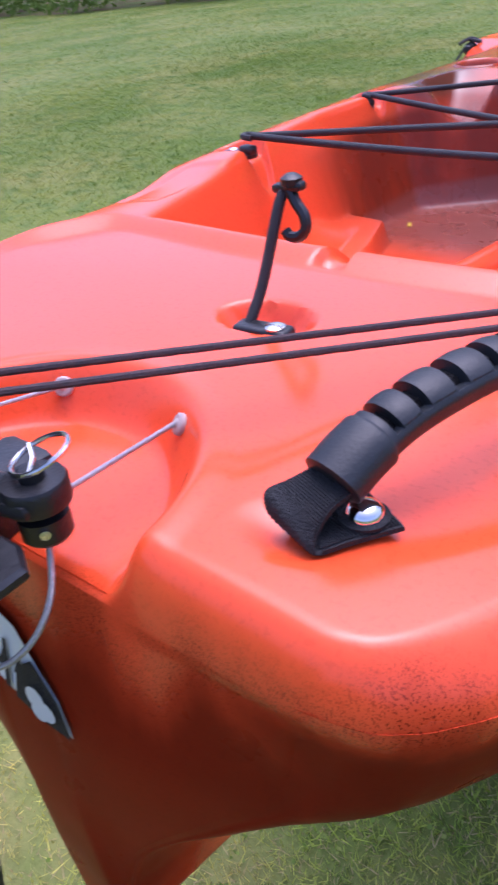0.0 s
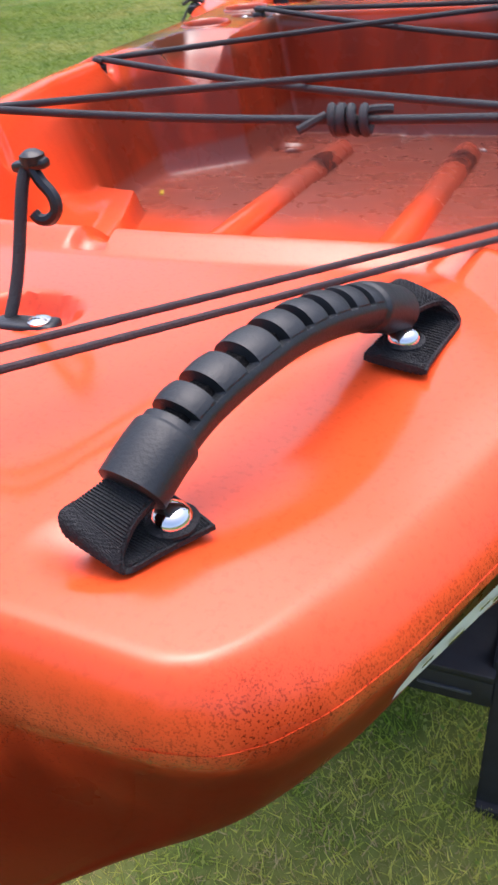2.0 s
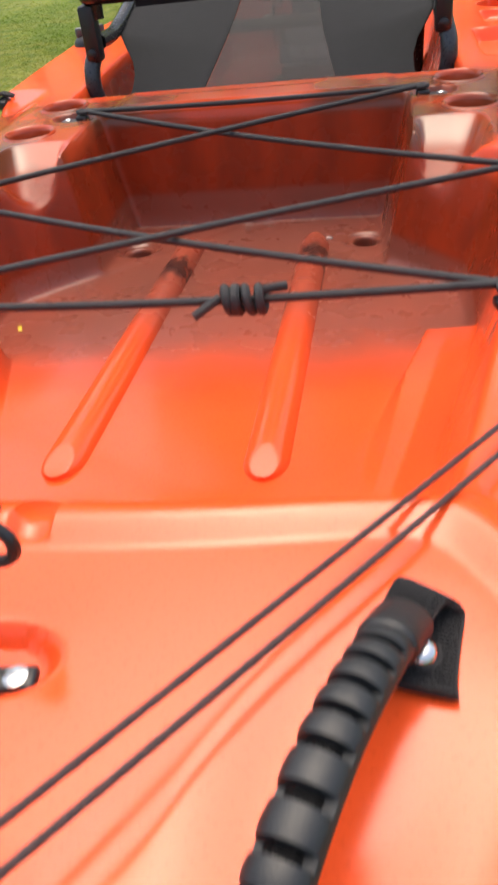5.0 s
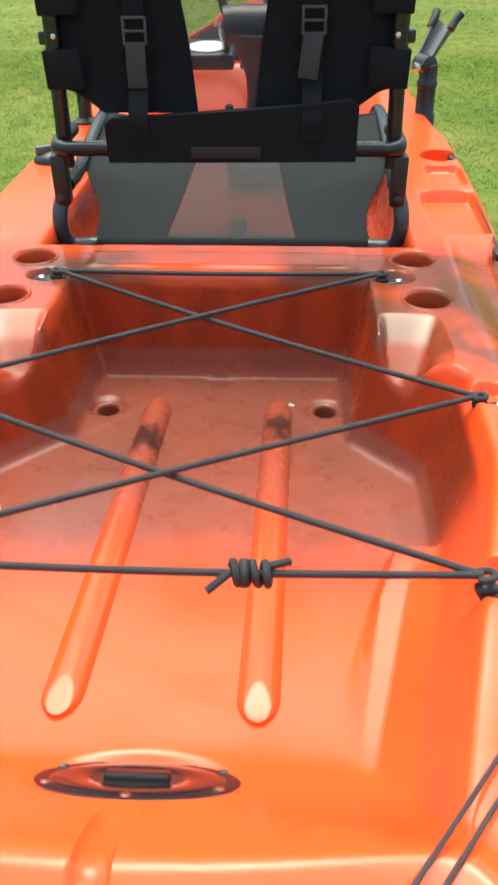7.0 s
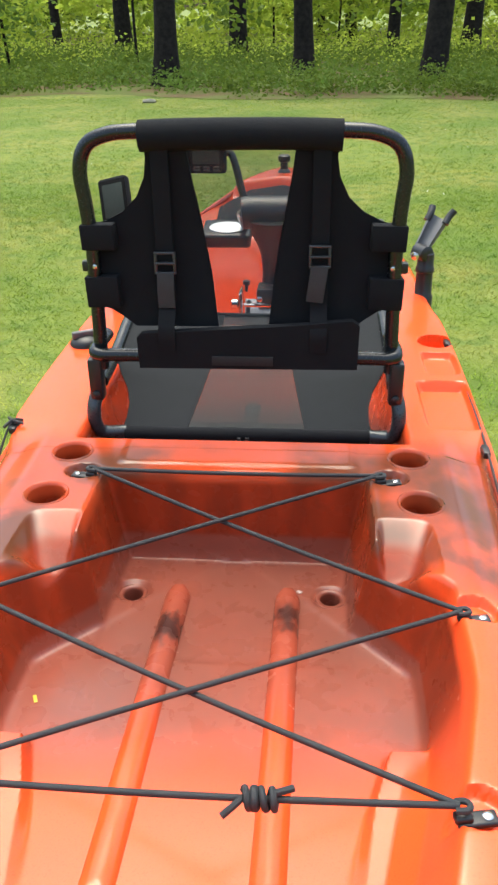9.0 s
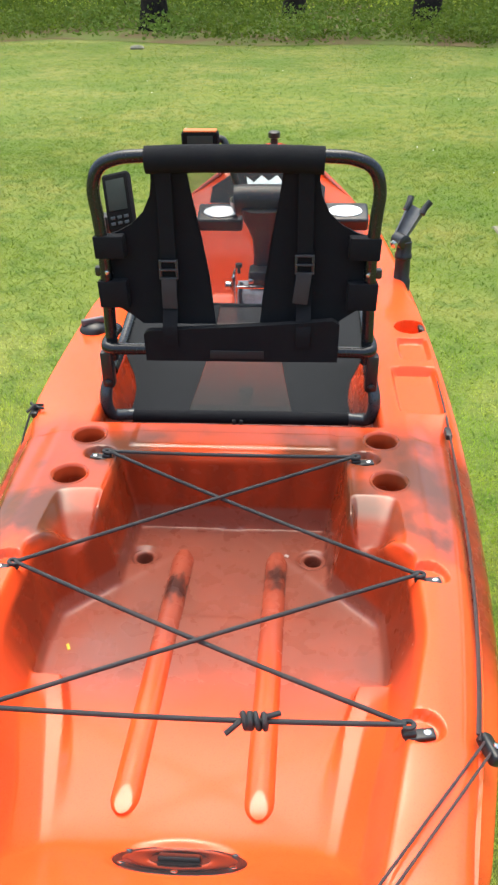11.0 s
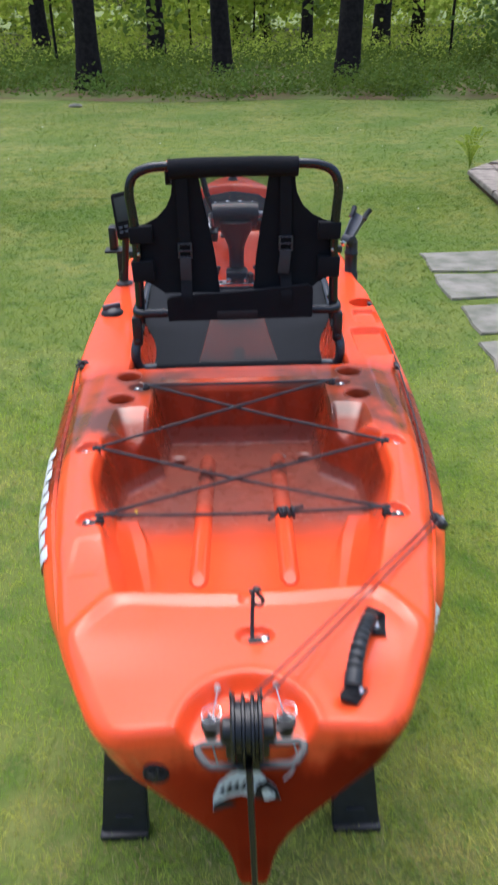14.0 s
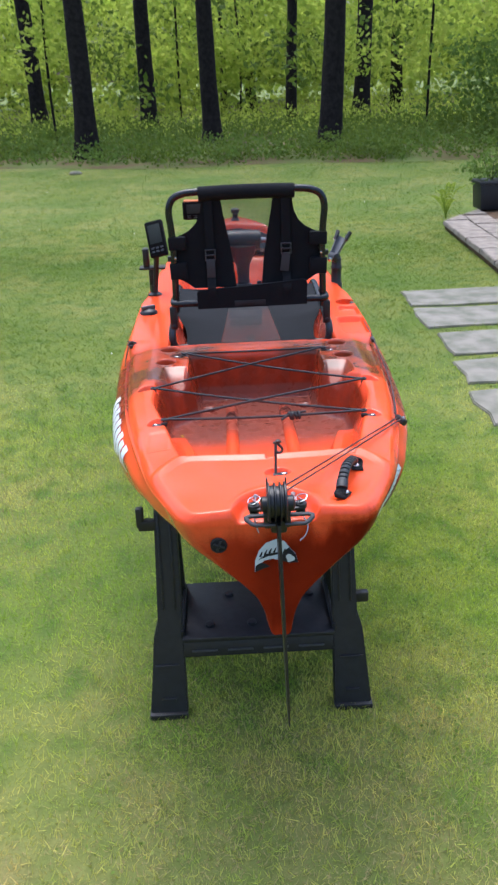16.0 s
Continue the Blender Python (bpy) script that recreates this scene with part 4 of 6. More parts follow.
        bmesh.ops.recalc_face_normals(cloth, faces=cloth.faces[:])
        # cross ridges, each broken into short beads by the warp
        for i in range(1, m - 1):
            for rows_at, sg in ((0, 1), (1, -1)):
                pts, nrm = tops[i][rows_at], tops[i][2] * sg
                fine = [pts[j].lerp(pts[j + 1], t) + nrm * (0.0002 + 0.00025 * ((j * 2 + int(t > 0.4) + i) % 2)) for j in range(len(pts) - 1) for t in (0.0, 0.5)]
                add_sweep(weave, fine, circle(0.00048, 5), nrm)
        return cloth, weave

    V = Vector
    near = [(V((0.1465, 0.5560, 1.2480)), V((0.0085, -0.0028, -0.001))), (V((0.1440, 0.5455, 1.2455)), V((0.0090, -0.0030, -0.001))), (V((0.1400, 0.5375, 1.2425)), V((0.0102, -0.0030, -0.0010))), (V((0.1368, 0.5315, 1.2385)), V((0.0112, -0.0026, -0.0040))), (V((0.1372, 0.5285, 1.2360)), V((0.0118, -0.0026, -0.0056))), (V((0.1392, 0.5295, zn + 0.0014)), V((0.0120, -0.0022, -0.0022))), (V((0.1440, 0.5375, zn)), V((0.0124, -0.0030, 0))), (V((0.1500, 0.5480, zn)), V((0.0122, -0.0048, 0))), (V((0.1560, 0.5570, zn + 0.0005)), V((0.0122, -0.0060, 0)))]
    far = [(V((0.1880, 0.6800, 1.2430)), V((0.0100, -0.0040, -0.001))), (V((0.1940, 0.6960, 1.2425)), V((0.0102, -0.0040, -0.001))), (V((0.1990, 0.7060, 1.2415)), V((0.0108, -0.0040, -0.002))), (V((0.2030, 0.7080, 1.2385)), V((0.0112, -0.0050, -0.002))), (V((0.2050, 0.7085, 1.2345)), V((0.0118, -0.0050, -0.001))), (V((0.2055, 0.7060, zf + 0.001)), V((0.0124, -0.0040, 0))), (V((0.2020, 0.6900, zf)), V((0.0130, -0.0030, 0))), (V((0.1990, 0.6720, zf)), V((0.0134, -0.0028, 0))), (V((0.1985, 0.6640, zf + 0.0005)), V((0.0138, -0.0030, 0)))]
    for rows, at in ((near, (0.1545, 0.5480, zn)), (far, (0.1985, 0.6810, zf))):
        cloth, weave = folded(rows)
        ob = part("strap", cloth, "webbing", grip)
        part("weave", weave, "webbing", ob)
        m = Matrix.Translation(V(at) + V((0, 0, 0.0018)))
        part("washer", turned([(0.0090, 0), (0.0090, 0.0012), (0.0080, 0.0016), (0.005, 0.0016)], m, 24), "webbing", grip)
        part("bolt", turned([(0.0070, 0.0015), (0.0069, 0.0030), (0.0057, 0.0050), (0.0033, 0.0064), (0.0007, 0.0068)], m, 28), "chrome", grip, "domed shiny steel bolt")


build_handle()


def build_tie_down():
    """Short elastic post with a hook, on its own deck fitting."""
    z = deck_z(0.018, 0.668) + 0.006
    bm = box((0.034, 0.013, 0.006), Matrix.Translation((0.018, 0.661, z + 0.003)) @ pose(0, 0, 0, 0, 0, 6), 0.0025, 3)
    base = part("tie_down", bm, "black_plastic", kayak, "black elastic tie-down with a hooked end")
    part("screw", turned([(0.0058, 0), (0.0058, 0.001), (0.003, 0.0022)], Matrix.Translation((0.026, 0.6615, z + 0.0058)), 14), "steel", base)
    part("elastic", tube([(0.007, 0.663, z + 0.004), (0.008, 0.676, z + 0.022), (0.010, 0.692, 1.282), (0.011, 0.698, 1.292)], 0.0031, 10, 6), "cord", base)
    hook = bmesh.new()
    add_box(hook, (0.020, 0.007, 0.005), Matrix.Translation((0.014, 0.6985, 1.2935)) @ pose(0, 0, 0, 0, -8, 0), 0.002)
    add_turned(hook, [(0.003, 0), (0.0060, 0.001), (0.0060, 0.005), (0.003, 0.007)], Matrix.Translation((0.016, 0.6985, 1.2935)), 10)
    add_sweep(hook, rounded([(0.015, 0.698, 1.292), (0.019, 0.697, 1.286), (0.0245, 0.696, 1.280), (0.0255, 0.695, 1.2735), (0.0215, 0.694, 1.2690), (0.0155, 0.694, 1.2685), (0.0125, 0.694, 1.2715)], 6), flat_section(0.006, 0.0055))
    part("hook", hook, "black_plastic", base)


build_tie_down()


def build_rudder():
    zf = deck_z(0, 0.52)
    body = bmesh.new()
    # mounting plate with two open loops over the transom
    for sg in (1, -1):
        loop = [(0.010, 0.431), (0.051, 0.431), (0.058, 0.436), (0.069, 0.452), (0.070, 0.460), (0.062, 0.464), (0.012, 0.464)]
        add_sweep(body, [(sg * a, b, 1.229 + 0.10 * (b - 0.431)) for a, b in loop], flat_section(0.011, 0.006))
    add_box(body, (0.034, 0.080, 0.030), Matrix.Translation((-0.002, 0.482, 1.215)), 0.005)
    rudder = part("rudder", body, "black_plastic", kayak, "black rudder assembly with a line drum and thin blade")
    drum = [(0.010, -0.024), (0.044, -0.024), (0.047, -0.021), (0.047, -0.018), (0.038, -0.016), (0.038, -0.008), (0.046, -0.006), (0.046, -0.003), (0.037, -0.001), (0.037, 0.006), (0.046, 0.008), (0.046, 0.011), (0.038, 0.013), (0.038, 0.017), (0.047, 0.019), (0.047, 0.023), (0.043, 0.025), (0.010, 0.025)]
    part("drum", turned(drum, Matrix.Translation((-0.005, 0.458, 1.268)) @ pose(0, 0, 0, 0, 90, 0) @ Matrix.Diagonal((0.9, 0.9, 0.84, 1)), 40), "black_plastic", rudder)
    hub = turned([(0.012, -0.036), (0.017, -0.032), (0.017, 0.032), (0.012, 0.036)], Matrix.Translation((-0.003, 0.460, 1.262)) @ pose(0, 0, 0, 0, 90, 0), 20)
    part("hub", hub, "black_plastic", rudder)
    for dx in (-0.024, 0.015):
        part("drum_peg", box((0.003, 0.008, 0.014), Matrix.Translation((dx, 0.468, 1.312)), 0.001), "black_plastic", rudder)
    part("yoke", box((0.058, 0.022, 0.050), Matrix.Translation((-0.004, 0.470, 1.226)), 0.006), "black_plastic", rudder)
    for sg in (1, -1):
        x, y = sg * 0.050 - 0.002, 0.489
        part("arm", box((0.040, 0.019, 0.008), Matrix.Translation((sg * 0.036, 0.483, 1.2385)) @ pose(0, 0, 0, 0, sg * -4, sg * 8), 0.003), "black_plastic", rudder)
        post = part("clevis", turned([(0.0085, -0.022), (0.0102, -0.020), (0.0102, -0.011), (0.0070, -0.010), (0.0070, -0.0065), (0.0128, -0.006), (0.0132, -0.0045), (0.0132, 0.0030), (0.0124, 0.0045), (0.0050, 0.0048), (0.0050, 0.0080), (0.004, 0.0090)], Matrix.Translation((x, y, 1.242)), 28), "black_plastic", rudder)
        part("screw", turned([(0.0022, 0), (0.0022, 0.0012), (0.001, 0.0016)], Matrix.Translation((x + sg * 0.0080, y - 0.0060, 1.2275)) @ pose(0, 0, 0, 90, 0, sg * 55), 8), "steel", post)
        ring = [(x + 0.0130 * math.cos(t) + 0.001, y + 0.005 + 0.0110 * math.sin(t), 1.2545 + 0.0050 * math.sin(t + 0.9)) for t in np.linspace(-1.2, 5.2, 48)]
        ring += [(x + 0.001, y + 0.002, 1.2545), (x - 0.004, y + 0.005, 1.2575)]
        part("split_ring", tube(ring, 0.0011, 8), "steel", post)
        # steering cable into a washer on the wall of the recess
        hx, hy = sg * 0.0425 - 0.003, 0.573
        slope = Vector((deck_z(hx - 0.004, hy) - deck_z(hx + 0.004, hy), deck_z(hx, hy - 0.004) - deck_z(hx, hy + 0.004), 0.008)).normalized()
        hole = Vector((hx, hy, deck_z(hx, hy))) + slope * 0.0012
        part("steering_cable", tube([(x, y + 0.010, 1.2335), hole + slope * 0.002], 0.0012, 8), "cable", rudder)
        part("ferrule", turned([(0.0053, -0.002), (0.0053, 0.0006), (0.0044, 0.0014), (0.0026, 0.0014), (0.0016, 0.0024)], along(hole, hole + slope), 20), "ferrule", rudder)
        if sg > 0:
            loose = [(x, y - 0.001, 1.2230), (x + 0.006, y - 0.006, 1.2140), (x + 0.012, y - 0.014, 1.2040), (x + 0.012, y - 0.024, 1.1930), (x + 0.005, y - 0.033, 1.1830), (x - 0.006, y - 0.039, 1.1760)]
        else:
            loose = [(x, y - 0.004, 1.220), (x + 0.003, y - 0.014, 1.205), (x + 0.008, y - 0.022, 1.190)]
        part("loose_cable", tube(loose, 0.0014, 8, 8), "cable", rudder)
    # blade seen on edge, raked back
    top, tip = Vector((-0.003, 0.462, 1.225)), Vector((0.006, 0.372, 0.750))
    way = (tip - top).normalized()
    bm = bmesh.new()
    sec = [(0.0034, -0.046), (0.0048, -0.020), (0.0042, 0.004), (0.0020, 0.010), (-0.0020, 0.010), (-0.0042, 0.004), (-0.0048, -0.020), (-0.0034, -0.046)]
    add_sweep(bm, [top + way * ((tip - top).length * s) for s in np.linspace(0, 1, 14)], sec, (0, 1, 0), scale=lambda t: 1.0 - 0.25 * t - (0.35 * max(0, (t - 0.85) / 0.15) ** 2))
    part("blade", bm, "black_plastic", rudder, "long thin dark rudder blade")




build_rudder()


def flat_shape(name, outline, mat, parent, put, thick=0.0008, label=""):
    """A thin sticker from a smooth outline; put maps its two coordinates to the surface."""
    bm = bmesh.new()
    vs = [bm.verts.new(put(u, v)) for u, v in outline]
    bm.faces.new(vs)
    bmesh.ops.triangulate(bm, faces=bm.faces[:])
    return part(name, bm, mat, parent, label, False)


def transom_put(lift):
    return lambda u, v: (u - 0.009, STERN - 0.0100 * math.sin(math.pi * min(1, max(0, (1.216 - v) / 0.30))) * (1 - (u / 0.19) ** 2) - lift - float(rake(STERN, v - 0.011)) + float(tuck(np.array(u - 0.007), np.array(STERN), np.array(v - 0.011))), v - 0.011)


fish = [(-0.046, 1.098), (-0.045, 1.125), (-0.036, 1.150), (-0.020, 1.168), (0.002, 1.176), (0.020, 1.170), (0.030, 1.156), (0.044, 1.138), (0.049, 1.118), (0.030, 1.119), (0.012, 1.124), (-0.006, 1.130), (-0.024, 1.126), (-0.036, 1.116)]
badge = flat_shape("sticker", fish, "white_label", kayak, transom_put(0.0035), label="white and black leaping-fish sticker on the transom")
for shape in ([(-0.046, 1.098), (-0.044, 1.114), (-0.034, 1.121), (-0.022, 1.119), (-0.012, 1.112), (-0.030, 1.106)], [(0.011, 1.124), (0.017, 1.146), (0.030, 1.156), (0.044, 1.138), (0.049, 1.118), (0.030, 1.119)], [(-0.038, 1.128), (-0.022, 1.142), (0.010, 1.146), (0.012, 1.142), (-0.018, 1.136)], [(0.004, 1.128), (0.010, 1.160), (0.013, 1.160), (0.008, 1.127)]):
    flat_shape("mark", shape, "webbing", badge, transom_put(0.0048))
for i in range(6):
    u, v = -0.036 + 0.010 * i, 1.136 + 0.009 * math.sin(0.5 * i)
    flat_shape("mark", [(u, v), (u + 0.006, v + 0.011), (u + 0.0085, v + 0.012), (u + 0.005, v - 0.001)], "webbing", badge, transom_put(0.0048))
for cx, cz, r in ((0.029, 1.134, 0.0068), (0.036, 1.129, 0.006), (0.030, 1.126, 0.0055)):
    flat_shape("spot", [(cx + r * math.cos(t), cz + r * math.sin(t)) for t in np.linspace(0, 2 * math.pi, 11)[:-1]], "white_label", badge, transom_put(0.006))
plug = part("drain_plug", turned([(0.0185, -0.004), (0.0185, 0.002), (0.0165, 0.0035), (0.0150, 0.0020), (0.002, 0.0020)], Matrix.Translation((-0.131, 0.4860, 1.152)) @ pose(0, 0, 0, 90, 0, 0), 28), "webbing", kayak, "round black threaded drain plug")
for turn in (20, 110):
    part("grip", box((0.026, 0.006, 0.0055), Matrix.Translation((-0.131, 0.4815, 1.152)) @ pose(0, 0, 0, 0, turn, 0), 0.002), "saw_plastic", plug)


# white lettering bars along both sides of the hull, kept as plain shapes
def side_bar(sg, y0, y1, drop, tall, mat="white", lift=0.003):
    bm = bmesh.new()
    grid = []
    for y in np.linspace(y0, y1, 6):
        b = fullness(y)
        w, g, k = float(half_width(y)) - 0.006, float(gunwale_height(y)), float(keel_height(y))
        tt, fine = np.linspace(0, 1, 9), np.linspace(0, 1, 49)
        xs = curve_of(tt, STERN_X + (MID_X - STERN_X) * flare(y, b))(fine)
        ds = curve_of(tt, STERN_D + (MID_D - STERN_D) * b)(fine)
        grid.append([bm.verts.new((sg * (w * float(np.interp(dz / (g - 0.012 - k), ds, xs)) + lift), y, g - 0.012 - dz)) for dz in np.linspace(drop, drop + tall, 7)])
    for a, b in zip(grid, grid[1:]):
        for i in range(6):
            bm.faces.new((a[i], a[i + 1], b[i + 1], b[i]))
    return part("lettering_bar", bm, mat, kayak, {"white": "white hull lettering", "white_label": "long white label under the gunwale"}.get(mat, "small black print on the white label"))


for sg in (-1,):
    for i in range(9):
        y = 0.97 + i * 0.052
        side_bar(sg, y, y + 0.040, 0.014 + 0.004 * (i % 2), 0.075 - 0.006 * (i % 3), lift=0.0045)
side_bar(1, 0.553, 0.80, 0.012, 0.014, "white_label")
for i in range(16):
    y = 0.562 + i * 0.014 + 0.002 * (i % 3)
    side_bar(1, y, y + 0.006 + 0.003 * (i % 2), 0.0150 + 0.0045 * (i % 2), 0.0024, "gloss_black", 0.0042)


# ---- cords ----
def bungee():
    ob = thing("bungee_cord", (0, 1.3, 1.24), "black elastic bungee cord laced crosswise over the tank well and knotted", "bungee cord")
    ends = {}
    for name, (px, py) in zip(("rear", "mid", "front"), PADS):
        z = float(deck_height(py)) + 0.006 - (0.010 if px > 0.33 else 0)
        ends[name] = px - 0.018, py, z
    r = 0.0034

    def run(a, sa, b, sb, lift=0.0, sag=0.004):
        p, q = Vector((sa * ends[a][0], ends[a][1], ends[a][2])), Vector((sb * ends[b][0], ends[b][1], ends[b][2]))
        pts = [p + (q - p) * t + Vector((0, 0, lift * math.sin(math.pi * t) - sag * math.sin(math.pi * t))) for t in np.linspace(0, 1, 24)]
        part("cord", tube(pts, r, 10), "cord", ob)
        return pts

    rear = run("rear", -1, "rear", 1, 0, 0.006)
    run("rear", -1, "mid", 1, 0.006)
    run("rear", 1, "mid", -1, -0.002)
    run("mid", -1, "front", 1, 0.006)
    run("mid", 1, "front", -1, -0.002)
    run("front", -1, "front", 1, 0, 0.003)
    for name in ends:
        x, y, z = ends[name]
        for sg in (1, -1):
            part("loop", tube([(sg * (x - 0.004), y - 0.005, z - 0.001), (sg * (x + 0.006), y - 0.005, z), (sg * (x + 0.010), y, z), (sg * (x + 0.006), y + 0.005, z), (sg * (x - 0.004), y + 0.005, z - 0.001)], r * 0.95, 8, 5), "cord", ob)
    # knot: four turns and two short ends
    k = Vector((0.080, 1.0, rear[15].z))
    coil = [k + Vector((-0.015 + 0.030 * t + 0.003 * math.sin(9 * t), 0.0088 * math.cos(10 * math.pi * t), 0.0088 * math.sin(10 * math.pi * t))) for t in np.linspace(0, 1, 120)]
    knot = part("knot", tube(coil, 0.0036, 8), "cord", ob)
    part("cord_end", tube([k + Vector((-0.016, -0.004, 0.004)), k + Vector((-0.024, -0.011, 0.001)), k + Vector((-0.034, -0.018, -0.004))], 0.0036, 8, 5), "cord", knot)
    part("cord_end", tube([k + Vector((0.014, 0.002, 0.006)), k + Vector((0.022, 0.004, 0.007)), k + Vector((0.033, 0.009, 0.006))], 0.0036, 8, 5), "cord", knot)


bungee()


def rudder_lines():
    ob = thing("rudder_line", (0.2, 0.75, 1.235), "two thin braided dark lines from rudder drum to side cleat", "rope")
    cleat = (0.368, 1.000, 1.198)
    for a, b in (((0.005, 0.510, 1.2700), (0.366, 1.000, 1.2140)), ((0.008, 0.491, 1.2690), (0.369, 0.982, 1.2150))):
        pts = [Vector(a) + (Vector(b) - Vector(a)) * t - Vector((0, 0, 0.0005 * math.sin(math.pi * t))) for t in np.linspace(0, 1, 160)]
        bm = bmesh.new()
        rings = []
        way = (Vector(b) - Vector(a)).normalized()
        side = way.cross(Vector((0, 0, 1))).normalized()
        top = side.cross(way)
        for i, q in enumerate(pts):
            rings.append([bm.verts.new(q + (side * math.cos(t) + top * math.sin(t)) * 0.0018 * (1 + 0.05 * math.sin(2 * t + i * 1.9))) for t in [2 * math.pi * j / 8 for j in range(8)]])
        for r0, r1 in zip(rings, rings[1:]):
            for j in range(8):
                bm.faces.new((r0[j], r0[(j + 1) % 8], r1[(j + 1) % 8], r1[j]))
        part("line", bm, "rope_dark", ob)
    # the line runs on along the gunwale
    for off in (0.0, 0.006):
        pts = [(float(half_width(y)) - 0.012 + off * 0.6, y, float(gunwale_height(y)) + 0.034 - off * 2) for y in np.linspace(1.0, 2.5, 40)]
        part("line", tube(pts, 0.0022, 8), "rope_dark", ob)
    fit = bmesh.new()
    add_box(fit, (0.018, 0.042, 0.018), Matrix.Translation((0.372, 0.994, 1.207)) @ pose(0, 0, 0, 0, 35, 16), 0.005, 3)
    cl = part("cleat", fit, "black_plastic", kayak)
    part("screw", turned([(0.005, 0), (0.005, 0.002), (0.002, 0.0035)], Matrix.Translation((0.378, 0.992, 1.215)) @ pose(0, 0, 0, 0, 35, 0), 12), "steel", cl)
    for y, sg in ((1.76, 1), (2.3, 1), (1.815, -1)):
        x = sg * (float(half_width(y)) - 0.014)
        z = float(gunwale_height(y)) + 0.030
        part("line_guide", box((0.014, 0.034, 0.014), Matrix.Translation((x, y, z)), 0.004, 2), "black_plastic", kayak)
    x, y = -0.437, 1.815
    bm = tube([(x + 0.010, y, 1.200), (x, y + 0.004, 1.205), (x - 0.010, y - 0.008, 1.195), (x - 0.022, y - 0.050, 1.150), (x - 0.026, y - 0.100, 1.090)], 0.0022, 8, 6)
    add_sweep(bm, rounded([(x - 0.012, y - 0.02, 1.206), (x, y, 1.212), (x + 0.012, y + 0.016, 1.204)], 5), circle(0.003, 8))
    add_sweep(bm, rounded([(x - 0.014, y + 0.016, 1.208), (x, y, 1.210), (x + 0.020, y - 0.004, 1.207)], 5), circle(0.003, 8))
    part("lashing", bm, "cord", kayak, "dark cord lashed through the gunwale")



rudder_lines()
leaf = tagged(part("leaf", box((0.005, 0.014, 0.0012), Matrix.Translation((-0.242, 1.263, deck_z(-0.242, 1.263) + 0.0012)) @ pose(0, 0, 0, 0, 0, 25), 0.0004), "yellow"), "tiny yellow leaf scrap on the tank well floor", "leaf")
seed = tagged(part("seed", box((0.006, 0.009, 0.003), Matrix.Translation((0.112, 1.535, deck_z(0.112, 1.535) + 0.0012)) @ pose(0, 0, 0, 0, 0, 60), 0.001), "ferrule"), "small tan seed husk beside the scupper hole", "seed")


# ---- seat ----
def build_seat():
    seat = thing("folding_chair", (0, 2.0, 1.0), "black tube-framed folding kayak chair with mesh fabric and straps", "chair")
    y = 1.868
    r = 0.0125
    hoop = [(-0.268, y, 1.300), (-0.265, y, 1.42), (-0.263, y, 1.52), (-0.267, y, 1.60), (-0.271, y, 1.655), (-0.258, y, 1.694), (-0.225, y, 1.712), (-0.17, y, 1.718), (0, y, 1.720)]
    hoop = hoop + [(-a, b, c) for a, b, c in hoop[-2::-1]]
    part("back_frame", tube(hoop, r, 14, 6), "tube_black", seat)
    part("top_sleeve", tube([(-0.166, y, 1.7105), (-0.08, y, 1.713), (0.08, y, 1.713), (0.166, y, 1.7105)], 0.0250, 18, 4), "fabric", seat)
    bar = [(-0.268, y + 0.06, 1.345), (-0.276, y - 0.004, 1.338), (-0.262, y - 0.022, 1.335), (-0.20, y - 0.022, 1.335), (0.20, y - 0.022, 1.335), (0.262, y - 0.022, 1.335), (0.276, y - 0.004, 1.338), (0.268, y + 0.06, 1.345)]
    part("lower_bar", tube(bar, r, 14, 6), "tube_black", seat)

    def panel(name, outline, mat, yy, thick=0.005, bow=0.0):
        bm = bmesh.new()
        f = bm.faces.new([bm.verts.new((a, yy, b)) for a, b in outline])
        bmesh.ops.triangulate(bm, faces=[f])
        bmesh.ops.subdivide_edges(bm, edges=bm.edges[:], cuts=2, use_grid_fill=True)
        for v in bm.verts:
            v.co.y += bow * math.sin(math.pi * (v.co.z - 1.38) / 0.33) + 0.0015 * math.sin(v.co.x * 60) * math.sin(v.co.z * 40)
        got = bmesh.ops.extrude_face_region(bm, geom=bm.faces[:])
        for v in got["geom"]:
            if isinstance(v, bmesh.types.BMVert):
                v.co.y += thick
        bmesh.ops.recalc_face_normals(bm, faces=bm.faces[:])
        return part(name, bm, mat, seat)

    for sg in (1, -1):
        out = [(0.160, 1.700), (0.092, 1.700), (0.083, 1.640), (0.068, 1.560), (0.055, 1.480), (0.045, 1.385), (0.195, 1.385), (0.215, 1.400), (0.238, 1.415), (0.262, 1.422), (0.262, 1.565), (0.236, 1.572), (0.205, 1.588), (0.180, 1.612), (0.164, 1.645), (0.159, 1.675)]
        panel("back_panel", [(sg * a, b) for a, b in out], "fabric", y - 0.004, bow=0.012)
        for z0, z1 in ((1.528, 1.566), (1.425, 1.475)):
            part("wrap", box((0.060, 0.029, z1 - z0 + 0.006), Matrix.Translation((sg * 0.249, y - 0.001, (z0 + z1) / 2)) @ pose(0, 0, 0, 0, sg * 2, sg * 4), 0.0025, 2), "fabric", seat)
        part("side_screw", turned([(0.004, 0), (0.004, 0.003), (0.002, 0.004)], Matrix.Translation((sg * 0.258, y - 0.013, 1.497)) @ pose(0, 0, 0, 90, 0, 0), 12), "steel", seat)
        # strap, buckle and tail
        x = sg * 0.134
        zb = 1.517 if sg > 0 else 1.504
        bm = bmesh.new()
